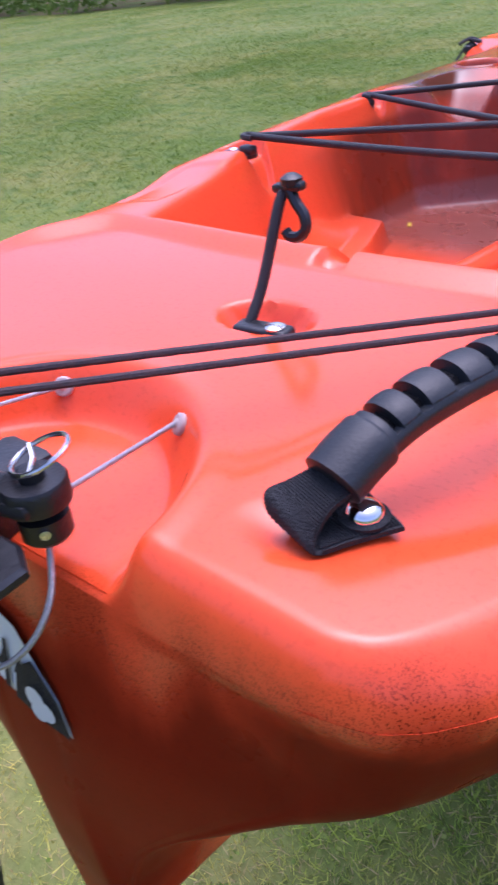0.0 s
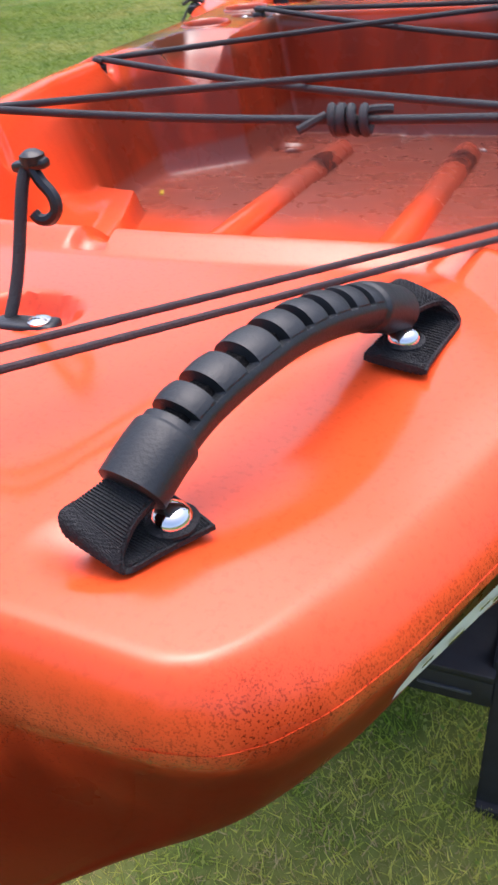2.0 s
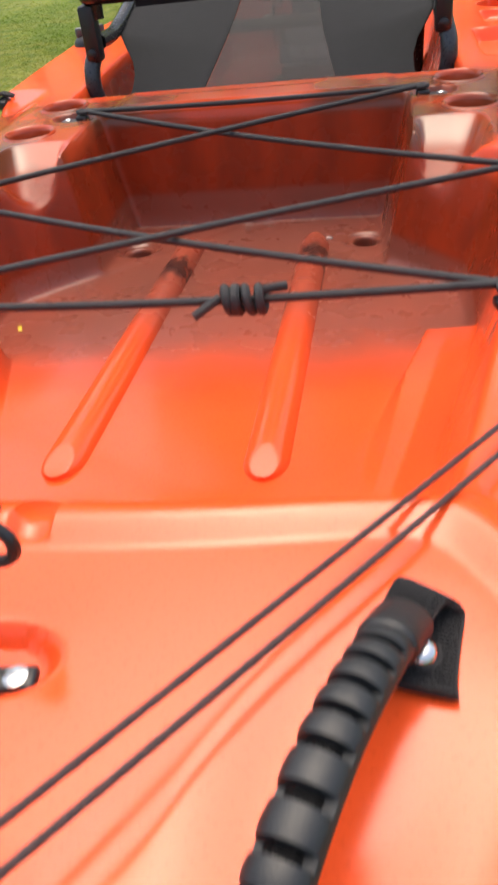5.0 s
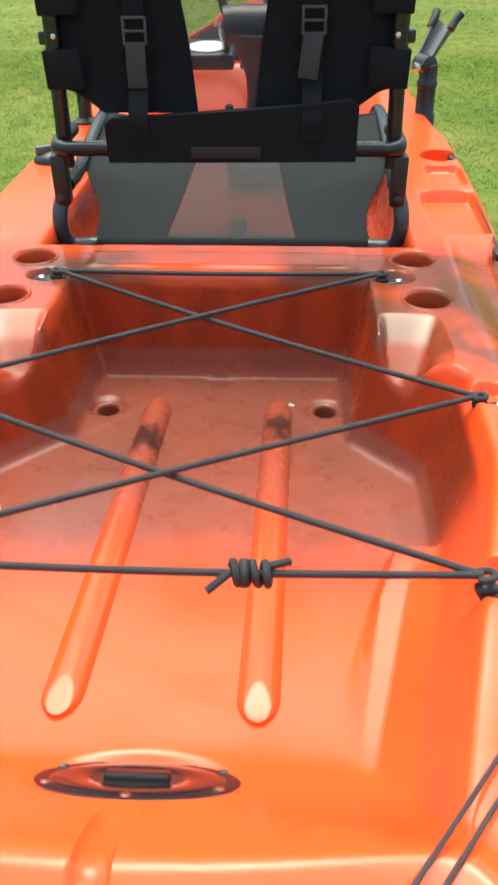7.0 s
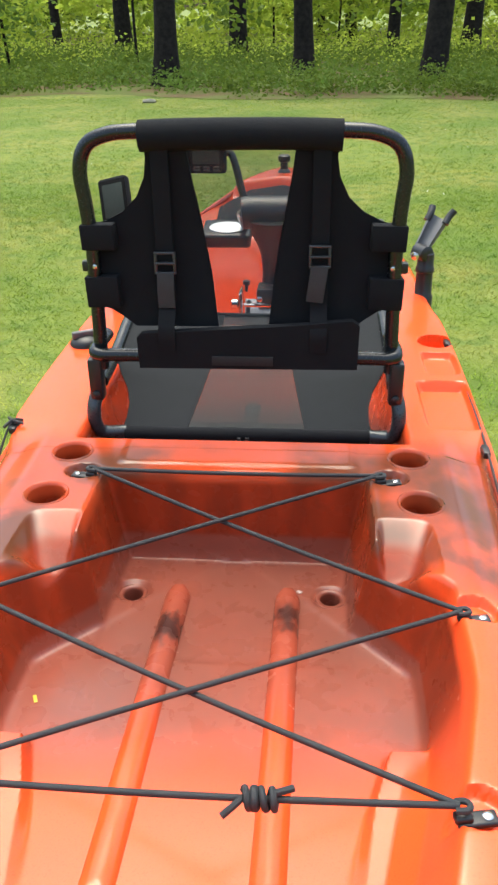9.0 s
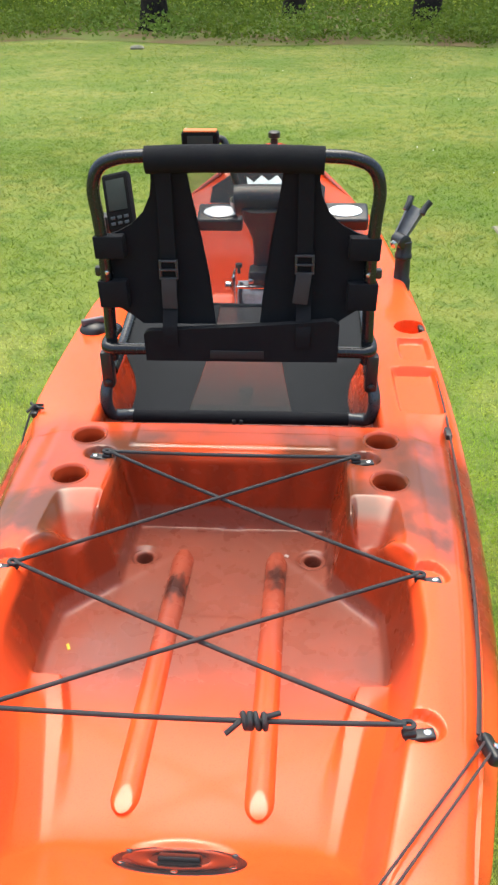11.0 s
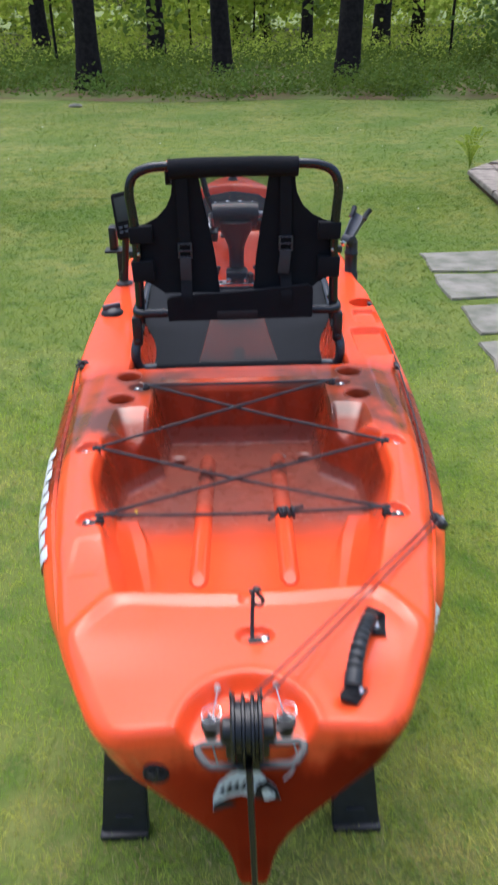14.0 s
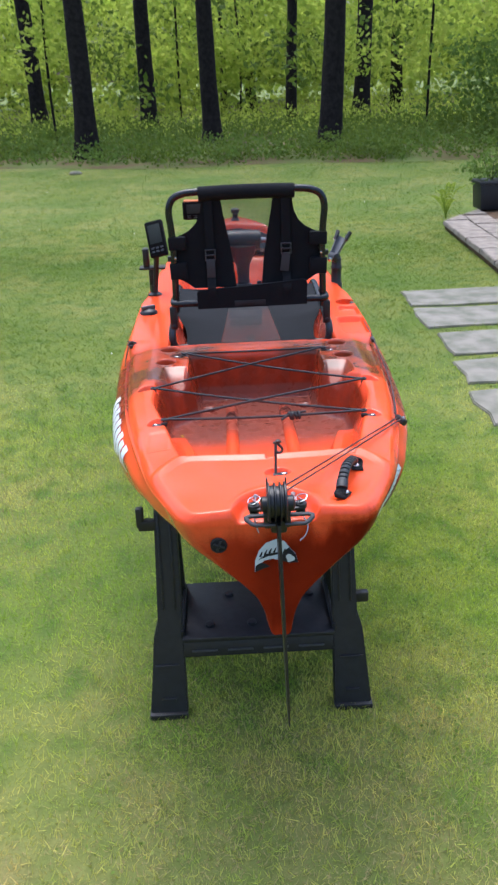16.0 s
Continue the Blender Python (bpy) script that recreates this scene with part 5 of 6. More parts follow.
        add_sweep(bm, rounded([(x, y - 0.012, 1.712), (x, y - 0.010, 1.68), (x, y - 0.009, 1.60), (x, y - 0.008, zb), (x, y - 0.010, 1.44), (x, y - 0.043, 1.392), (x, y - 0.0435, 1.352)], 6), flat_section(0.030, 0.002), (0, 1, 0))
        part("strap", bm, "fabric", seat)
        buckle = bmesh.new()
        for dz in (0.018, 0.0, -0.017):
            add_box(buckle, (0.037, 0.006, 0.0045), Matrix.Translation((x, y - 0.016, zb + dz)), 0.002)
        for dx in (0.0165, -0.0165):
            add_box(buckle, (0.005, 0.006, 0.040), Matrix.Translation((x + dx, y - 0.014, zb)), 0.002)
        part("buckle", buckle, "buckle", seat)
        bm = bmesh.new()
        add_sweep(bm, [(x, y - 0.018, zb - 0.016), (x - (0.004 if sg > 0 else 0), y - 0.024, zb - 0.045), (x - (0.008 if sg > 0 else 0), y - 0.022, zb - 0.078)], flat_section(0.030, 0.003), (0, 1, 0))
        part("strap_tail", bm, "strap_grey", seat)
        # hinge and foot at each side
        part("hinge", box((0.026, 0.030, 0.085), Matrix.Translation((sg * 0.280, y - 0.004, 1.280)), 0.006, 2), "black_plastic", seat)
        part("hinge_bolt", turned([(0.008, 0), (0.008, 0.004), (0.004, 0.006)], Matrix.Translation((sg * 0.280, y - 0.019, 1.252)) @ pose(0, 0, 0, 90, 0, 0), 12), "black_plastic", seat)
        part("foot_tube", tube([(sg * 0.282, y + 0.01, 1.255), (sg * 0.289, y - 0.012, 1.225), (sg * 0.288, y - 0.016, 1.190), (sg * 0.276, y - 0.006, 1.166), (sg * 0.235, y + 0.002, 1.163)], 0.0135, 12, 6), "tube_grey", seat)
        part("side_rail", tube([(sg * 0.278, y + 0.02, 1.262), (sg * 0.284, 2.02, 1.258), (sg * 0.278, 2.20, 1.296), (sg * 0.270, 2.27, 1.285), (sg * 0.264, 2.34, 1.16), (sg * 0.262, 2.36, 1.0)], r, 10, 5), "tube_black", seat)
        part("clip", box((0.030, 0.016, 0.020), Matrix.Translation((sg * 0.272, y + 0.01, 1.492)), 0.004), "black_plastic", seat)
    panel("back_mesh", [(-0.094, 1.705), (-0.048, 1.385), (0.048, 1.385), (0.094, 1.705)], "mesh_back", y + 0.004, 0.001, 0.012)
    panel("lumbar_band", [(-0.188, 1.317), (0.205, 1.320), (0.206, 1.402), (0.192, 1.411), (0.09, 1.401), (-0.10, 1.388), (-0.180, 1.384), (-0.189, 1.376)], "fabric", y - 0.041, 0.016)
    part("band_patch", box((0.110, 0.004, 0.018), Matrix.Translation((0.0, y - 0.042, 1.334)), 0.0015), "webbing", seat)
    # seat pan: rear bar, grey side cloths, open mesh in the middle
    part("pan_bar", tube([(-0.282, y + 0.002, 1.164), (-0.1, y, 1.160), (0.1, y, 1.160), (0.280, y + 0.002, 1.166)], 0.011, 12, 4), "tube_grey", seat)
    part("pan_hem", tube([(-0.236, y, 1.1605), (0.238, y, 1.1625)], 0.0145, 14), "fabric", seat)

    # the pan is slung between the side rails: it rises forward and sags in the middle
    def pan_z(x, d):
        mid = 1.168 + 0.355 * d
        edge = float(np.interp(d, (0, 0.05, 0.134, 0.334, 0.40), (1.168, 1.196, 1.252, 1.302, 1.306)))
        return mid + (edge - mid) * (abs(x) / 0.285) ** 2

    def pan(name, mat, inner, outer, lift=0.0):
        """Cloth from one edge of the pan to another, both given as half widths along it."""
        bm, tops, lows = bmesh.new(), [], []
        for d in np.linspace(0.0, 0.345, 24):
            a, b = inner(d), outer(d)
            row = [a + (b - a) * k / 12 for k in range(13)]
            end = 0.012 * (1 - (np.array(row) / 0.28) ** 2) * (d / 0.345) ** 6
            tops.append([bm.verts.new((x, y + d - e, pan_z(x, d) + lift)) for x, e in zip(row, end)])
            lows.append([bm.verts.new((x, y + d - e, pan_z(x, d) + lift - 0.003)) for x, e in zip(row, end)])
        for r0, r1 in zip(tops, tops[1:]):
            for k in range(12):
                bm.faces.new((r0[k], r0[k + 1], r1[k + 1], r1[k]))
        for r0, r1 in zip(lows, lows[1:]):
            for k in range(12):
                bm.faces.new((r0[k], r1[k], r1[k + 1], r0[k + 1]))
        bmesh.ops.recalc_face_normals(bm, faces=bm.faces[:])
        return part(name, bm, mat, seat)

    def seam(d):
        return 0.117 - 0.048 * min(1.0, d / 0.345) - 0.008 * math.sin(math.pi * d / 0.345)

    def side(d):
        return float(np.interp(d, (0, 0.03, 0.06, 0.09, 0.12, 0.15, 0.20, 0.345), (0.243, 0.238, 0.238, 0.246, 0.264, 0.279, 0.284, 0.272)))

    for sg in (1, -1):
        pan("pan_cloth", "fabric_grey", lambda d: sg * seam(d), lambda d: sg * side(d))
    pan("pan_mesh", "mesh_seat", lambda d: -seam(d), seam, -0.002)
    part("pan_front_hem", tube([(x, y + 0.345 - 0.012 * (1 - (x / 0.28) ** 2), pan_z(x, 0.345) - 0.004) for x in np.linspace(-0.272, 0.272, 21)], 0.006, 8), "fabric_grey", seat)
    part("cross_strap", box((0.240, 0.034, 0.003), Matrix.Translation((0, 1.905, 1.160)), 0.001), "mesh_seat", seat)
    part("front_bar", tube([(-0.266, 2.25, 1.205), (0.266, 2.25, 1.205)], r, 12), "tube_black", seat)
    under = box((0.030, 0.130, 0.006), Matrix.Translation((0.004, 1.945, 1.150)), 0.002)
    add_turned(under, [(0.016, -0.010), (0.018, 0.0), (0.012, 0.006)], Matrix.Translation((0.004, 2.015, 1.150)), 14)
    part("under_strap", under, "webbing", seat)
    for dx in (-0.012, 0.004):
        part("hanging_strap", box((0.008, 0.004, 0.16), Matrix.Translation((dx, 1.850, 1.085)), 0.001), "webbing", seat)


build_seat()


# ---- deck gear ahead of the seat ----
def build_pedal_drive():
    d = thing("pedal_drive", (0, 2.85, 0.985), "black pedal drive with grey metal base standing in the footwell", "pedal drive")
    part("base", box((0.15, 0.20, 0.030), Matrix.Translation((0.005, 2.80, 1.01)), 0.006), "grey_metal", d)
    part("clamp", box((0.160, 0.016, 0.010), Matrix.Translation((0.005, 2.728, 1.132)), 0.004), "chrome", d)
    part("bracket", box((0.085, 0.08, 0.06), Matrix.Translation((0.005, 2.80, 1.140)), 0.012), "black_plastic", d)
    plate = part("metal_plate", box((0.155, 0.125, 0.008), Matrix.Translation((0.005, 2.752, 1.080)) @ pose(0, 0, 0, 52, 0, 0), 0.003), "grey_metal", d, "pale grey metal mounting plate")
    part("decal", box((0.100, 0.034, 0.003), Matrix.Translation((0.005, 2.722, 1.052)) @ pose(0, 0, 0, 52, 0, 0), 0.001), "white_label", plate)
    for k in (-0.016, 0.016):
        part("decal_bar", box((0.010, 0.020, 0.002), Matrix.Translation((0.005 + k, 2.7195, 1.0545)) @ pose(0, 0, 0, 52, 0, 0), 0.0005), "grey_metal", plate)
    for sg in (1, -1):
        part("cheek", box((0.010, 0.085, 0.105), Matrix.Translation((0.005 + sg * 0.088, 2.775, 1.110)), 0.004), "steel", d)
        part("pivot", turned([(0.008, 0), (0.013, 0.003), (0.013, 0.018), (0.008, 0.021)], Matrix.Translation((0.005 + sg * 0.094, 2.745, 1.130)) @ pose(0, 0, 0, 0, sg * 90, 0), 14), "steel", d)
        part("latch_hook", tube([(0.005 + sg * 0.062, 2.742, 1.140), (0.005 + sg * 0.064, 2.722, 1.115), (0.005 + sg * 0.062, 2.712, 1.088), (0.005 + sg * 0.050, 2.706, 1.076)], 0.006, 8, 5), "black_plastic", d)
        part("thumb_screw", turned([(0.005, 0), (0.005, 0.018), (0.011, 0.020), (0.011, 0.032), (0.006, 0.034)], Matrix.Translation((0.005 + sg * 0.074, 2.80, 1.150)), 12), "black_plastic", d)
        part("bolt", turned([(0.009, 0), (0.009, 0.004), (0.004, 0.007)], Matrix.Translation((0.005 + sg * 0.033, 2.758, 1.140)) @ pose(0, 0, 0, 90, 0, 0), 12), "steel", d)
    part("column", turned([(0.046, 0.0), (0.032, 0.03), (0.028, 0.10), (0.032, 0.15), (0.046, 0.185), (0.060, 0.21), (0.068, 0.25)], Matrix.Translation((0.005, 2.84, 1.10)), 20), "black_plastic", d)
    part("gearbox", tube([(-0.080, 2.86, 1.365), (-0.05, 2.86, 1.368), (0.05, 2.86, 1.368), (0.090, 2.86, 1.365)], 0.046, 20), "black_plastic", d)
    for sg, yy, zz in ((-1, 2.99, 1.295), (1, 2.99, 1.300)):
        part("crank", tube([(sg * 0.085 + 0.005, 2.86, 1.365), (sg * 0.125 + 0.035, 2.90, 1.35), (sg * 0.130 + 0.045, yy, zz)], 0.013, 10, 4), "grey_metal", d)
        pd = part("pedal", box((0.150, 0.110, 0.044), Matrix.Translation((sg * 0.205 + 0.064, yy, zz - 0.022)) @ pose(0, 0, 0, 14, 0, 0), 0.010, 3), "black_plastic", d)
        part("pedal_disc", turned([(0.047, 0), (0.047, 0.003), (0.040, 0.004)], Matrix.Translation((sg * 0.205 + 0.064, yy - 0.010, zz - 0.0015)) @ pose(0, 0, 0, 14, 0, 0) @ Matrix.Diagonal((1.15, 0.75, 1, 1)), 24), "white", pd)
    part("handle_knob", turned([(0.008, 0), (0.008, 0.02), (0.014, 0.03), (0.014, 0.05), (0.006, 0.056)], Matrix.Translation((0.055, 2.74, 1.12)), 12), "black_plastic", d)


build_pedal_drive()


def device(name, base, mid, at, turn, size, label, category, rim):
    ob = thing(name, base, label, category)
    part("mount_base", turned([(0.030, 0), (0.030, 0.010), (0.016, 0.018), (0.013, 0.05)], Matrix.Translation(base), 18), "black_plastic", ob)
    part("arm", tube([base, *mid, at], 0.012, 12, 6), "black_plastic", ob)
    m = Matrix.Translation(at) @ turn
    body = part("housing", box(size, m, 0.010, 3), "fabric", ob)
    part("screen", box((size[0] * 0.68, 0.002, size[2] * 0.52), m @ Matrix.Translation((0, -size[1] / 2 - 0.0012, size[2] * 0.12)), 0.0006), "screen", body)
    part("bezel", box((size[0] * 0.92, 0.003, size[2] * 0.90), m @ Matrix.Translation((0, -size[1] / 2 + 0.001, 0)), 0.001), rim, body)
    for i in range(3):
        for j in range(2):
            part("button", box((size[0] * 0.16, 0.003, size[2] * 0.05), m @ Matrix.Translation(((i - 1) * size[0] * 0.25, -size[1] / 2 - 0.001, -size[2] * (0.26 + 0.10 * j))), 0.001), "buckle", body)
    return body, m


device("fish_finder", (-0.400, 2.55, 1.195), [(-0.385, 2.545, 1.32)], (-0.372, 2.530, 1.448), pose(0, 0, 0, -24, -13, -8), (0.080, 0.028, 0.158), "black hand-sized fish finder with keypad on a gunwale arm", "fish finder", "shadow_web")
body, m = device("depth_display", (-0.03, 3.12, 1.215), [(-0.052, 3.12, 1.27), (-0.100, 3.13, 1.36), (-0.126, 3.14, 1.455), (-0.150, 3.15, 1.490)], (-0.215, 3.13, 1.475), pose(0, 0, 0, 5, 0, 0), (0.125, 0.035, 0.090), "black display with an orange top edge on a bent arm", "display", "shadow_web")
part("top_edge", box((0.110, 0.030, 0.005), m @ Matrix.Translation((0, 0, 0.0465)), 0.002), "amber", body, "orange top edge")
shelf = thing("gear_bracket", (-0.41, 2.56, 1.2), "black bracket shelf clamped to the gunwale under the fish finder", "bracket")
part("tray", box((0.115, 0.06, 0.010), Matrix.Translation((-0.402, 2.57, 1.318)), 0.004), "black_plastic", shelf)
part("back", box((0.026, 0.05, 0.085), Matrix.Translation((-0.428, 2.575, 1.360)), 0.006), "black_plastic", shelf)
part("stem", box((0.030, 0.030, 0.13), Matrix.Translation((-0.407, 2.585, 1.255)), 0.006), "black_plastic", shelf)


def build_rod_rest():
    ob = thing("rod_rest", (0.43, 2.64, 1.19), "black plastic fishing rod holder tilted outward on the gunwale", "rod holder")
    part("base", turned([(0.027, -0.02), (0.027, 0.010), (0.023, 0.016), (0.022, 0.075), (0.025, 0.078), (0.025, 0.088), (0.022, 0.092), (0.022, 0.125), (0.016, 0.132)], Matrix.Translation((0.425, 2.64, 1.185)), 20), "black_plastic", ob)
    a, b = Vector((0.406, 2.64, 1.315)), Vector((0.462, 2.695, 1.405))
    part("joint", turned([(0.016, -0.024), (0.021, -0.021), (0.021, 0.021), (0.016, 0.024)], Matrix.Translation((0.414, 2.64, 1.312)) @ pose(0, 0, 0, 90, 0, 30), 18), "black_plastic", ob)
    part("knob", turned([(0.010, 0), (0.010, 0.012), (0.004, 0.014)], Matrix.Translation((0.392, 2.62, 1.310)) @ pose(0, 0, 0, 90, 0, 0), 12), "steel", ob)
    way = (b - a).normalized()
    across = Vector((way.y, -way.x, 0)).normalized()
    up = across.cross(way).normalized()
    # flared trough with two short horns at its mouth
    bm, rings = bmesh.new(), []
    arc = np.linspace(math.pi * 0.95, math.pi * 2.05, 12)
    for k in range(9):
        f = k / 8
        r = 0.021 + 0.010 * f ** 1.5
        c = a + way * (-0.015 + 0.130 * f)
        ring = [c + across * (r * math.cos(t)) + up * (r * math.sin(t)) for t in arc] + [c + across * ((r - 0.005) * math.cos(t)) + up * ((r - 0.005) * math.sin(t)) for t in arc[::-1]]
        rings.append([bm.verts.new(p) for p in ring])
    for r0, r1 in zip(rings, rings[1:]):
        for k in range(len(r0)):
            bm.faces.new((r0[k], r0[(k + 1) % len(r0)], r1[(k + 1) % len(r0)], r1[k]))
    bm.faces.new(rings[0][::-1])
    bm.faces.new(rings[-1])
    bmesh.ops.recalc_face_normals(bm, faces=bm.faces[:])
    part("cradle", bm, "grey_plastic", ob)
    for sg in (1, -1):
        q = a + way * 0.112 + across * (sg * 0.030)
        part("horn", tube([q - way * 0.022, q, q + way * 0.020 + across * (sg * 0.006)], 0.0095, 10, 4), "black_plastic", ob)


build_rod_rest()
cap = part("deck_cap", turned([(0.036, 0), (0.036, 0.010), (0.028, 0.020), (0.010, 0.026)], Matrix.Translation((-0.405, 2.235, 1.197)), 20), "black_plastic", kayak)
part("cap_fin", box((0.060, 0.014, 0.018), Matrix.Translation((-0.405, 2.235, 1.225)) @ pose(0, 0, 0, 0, 0, 30), 0.004), "grey_plastic", cap)
knob = part("bow_knob", turned([(0.030, 0), (0.026, 0.010), (0.016, 0.02), (0.016, 0.045), (0.026, 0.05), (0.026, 0.070), (0.018, 0.076)], Matrix.Translation((0.0, 4.02, 1.272)), 18), "black_plastic", kayak)
# forward cover
bm = bmesh.new()
f = bm.faces.new([bm.verts.new((a, b, 1.248 + 0.03 * (b - 3.2))) for a, b in ((-0.205, 3.25), (0.205, 3.25), (0.215, 3.45), (0.12, 3.72), (0.0, 3.80), (-0.12, 3.72), (-0.215, 3.45))])
bmesh.ops.inset_region(bm, faces=[f], thickness=0.03, depth=0.022)
cover = part("bow_cover", bm, "fabric", kayak, "dark fabric cover over the bow well")
flat_shape("emblem", [(-0.088, 3.50), (-0.055, 3.42), (-0.030, 3.52), (0.0, 3.44), (0.030, 3.52), (0.055, 3.42), (0.088, 3.50), (0.070, 3.33), (0.032, 3.38), (0.0, 3.33), (-0.032, 3.38), (-0.070, 3.33)], "white_label", cover, lambda a, b: (a, b, 1.248 + 0.03 * (b - 3.2) + 0.0245), label="plain white emblem")
for sx in (-0.09, 0.09):
    part("floor_plug", turned([(0.024, -0.004), (0.024, 0.003), (0.012, 0.006)], Matrix.Translation((sx, 1.80, 0.992)), 16), "grey_plastic", kayak)

# ---- sawhorses ----
def sawhorse():
    ob = thing("sawhorse", (0, 0, 0), "black moulded plastic folding sawhorse standing on the lawn under the kayak", "sawhorse", "sawhorses")
    top = 0.842
    beam = box((0.66, 0.075, 0.060), Matrix.Translation((0, 0, top - 0.030)), 0.010, 3)
    for sx in (-0.28, 0.28):
        add_box(beam, (0.07, 0.085, 0.030), Matrix.Translation((sx, 0, top - 0.075)), 0.006)
    part("beam", beam, "saw_plastic", ob)
    for sy in (-1, 1):
        lean = math.degrees(math.atan2(0.20, 0.80))

        def at(x, h, off=0.0):
            return (x, sy * (0.215 - 0.18 * h / 0.80 + off), h)

        for sx in (-1, 1):
            # leg: narrow shank above, wider boot below
            leg = bmesh.new()
            outline = [(0.262, 0.800), (0.335, 0.800), (0.348, 0.36), (0.366, 0.30), (0.395, 0.012), (0.262, 0.012), (0.262, 0.20), (0.262, 0.36)]
            f = leg.faces.new([leg.verts.new(at(sx * a, h)) for a, h in outline])
            bmesh.ops.triangulate(leg, faces=[f])
            got = bmesh.ops.extrude_face_region(leg, geom=leg.faces[:])
            for v in got["geom"]:
                if isinstance(v, bmesh.types.BMVert):
                    v.co.y -= sy * 0.042
            bmesh.ops.recalc_face_normals(leg, faces=leg.faces[:])
            bmesh.ops.bevel(leg, geom=[e for e in leg.edges if e.calc_face_angle(0) > 0.5], offset=0.004, segments=2, affect="EDGES")
            lg = part("leg", leg, "saw_plastic", ob)
            for a, h, w, hh in ((0.285, 0.58, 0.007, 0.36), (0.325, 0.58, 0.007, 0.36), (0.325, 0.075, 0.050, 0.010), (0.325, 0.20, 0.080, 0.008)):
                x, y, z = at(sx * a, h, 0.003)
                part("rib", box((w, 0.008, hh), Matrix.Translation((x, y, z)) @ pose(0, 0, 0, sy * 12.7, 0, 0), 0.002), "saw_plastic", lg)
            x, y, z = at(sx * 0.33, 0.012)
            part("foot", box((0.135, 0.060, 0.024), Matrix.Translation((x, y - sy * 0.018, 0.012)), 0.005), "saw_plastic", lg)
        bar = bmesh.new()
        x, y, z = at(0, 0.255)
        add_box(bar, (0.53, 0.030, 0.070), Matrix.Translation((0, y - sy * 0.015, z)) @ pose(0, 0, 0, sy * 12.7, 0, 0), 0.006)
        cross = part("cross_bar", bar, "saw_plastic", ob)
        for i in range(4):
            part("bar_rib", box((0.090, 0.005, 0.007), Matrix.Translation((-0.19 + 0.125 * i, y + sy * 0.003, z - 0.008)), 0.0015), "saw_edge", cross)
    tray = box((0.53, 0.34, 0.018), Matrix.Translation((0, 0, 0.300)), 0.005)
    for sx in (-0.265, 0.265):
        add_box(tray, (0.014, 0.30, 0.030), Matrix.Translation((sx, 0, 0.312)), 0.004)
    tr = part("tray", tray, "saw_plastic", ob)
    for i, (sx, sy) in enumerate(((-0.17, -0.10), (-0.02, -0.10), (0.11, -0.09), (0.20, 0.06), (-0.1, 0.08))):
        part("tray_boss", turned([(0.016, 0), (0.016, 0.012), (0.007, 0.014)], Matrix.Translation((sx, sy, 0.308)), 14), "saw_plastic", tr)
    for sx, h, y in ((-1, 0.70, -0.045), (1, 0.40, -0.095)):
        part("side_latch", box((0.060, 0.028, 0.040), Matrix.Translation((sx * 0.362, y, h)), 0.006), "saw_plastic", ob)
    part("latch_knob", box((0.026, 0.026, 0.075), Matrix.Translation((-0.384, -0.045, 0.73)), 0.006), "saw_plastic", ob)
    return ob


stand = sawhorse()
stand.location = Vector((-0.030, 1.420, 0)) * U
copy_thing(stand, Matrix.Translation(Vector((0.0, 3.12, 0)) * U))

# ---- ground and surroundings ----
def build_ground():
    r = np.concatenate([np.linspace(0, 30, 60), np.geomspace(32, 1200, 30)])
    a = np.linspace(0, 2 * np.pi, 73)[:-1]
    rr, aa = np.meshgrid(r[1:], a, indexing="ij")
    x, y = rr * np.cos(aa), 2 + rr * np.sin(aa)
    z = 0.0 * x
    verts = np.concatenate([[[0, 2, 0]], np.stack([x, y, z], -1).reshape(-1, 3)])
    k = len(a)
    tri = [(0, 1 + i, 1 + (i + 1) % k) for i in range(k)]
    quads = [(1 + j * k + i, 1 + (j + 1) * k + i, 1 + (j + 1) * k + (i + 1) % k, 1 + j * k + (i + 1) % k) for j in range(len(r) - 2) for i in range(k)]
    me = bpy.data.meshes.new("ground")
    me.from_pydata([tuple(c * U for c in v) for v in verts], [], tri + quads)
    return tagged(link("ground", me, "lawn"), "mown green lawn with dry patches reaching to the woods", "lawn", "", "structure")


ground = build_ground()
rng = np.random.default_rng(7)


def wood_edge(x):
    x = np.asarray(x, float)
    near = np.clip(x, -6, 60)
    return 20.6 + 0.35 * np.sin(x * 0.9) + 0.012 * (near - 2) ** 2 - 0.12 * near - 0.22 * np.clip(-6 - x, 0, 14)


STONES = [(1.70, 6.47, 2.95, 7.08), (1.69, 5.76, 2.85, 6.39), (1.70, 5.02, 2.75, 5.60), (1.65, 4.35, 2.65, 4.86), (1.58, 3.60, 2.60, 4.22)]


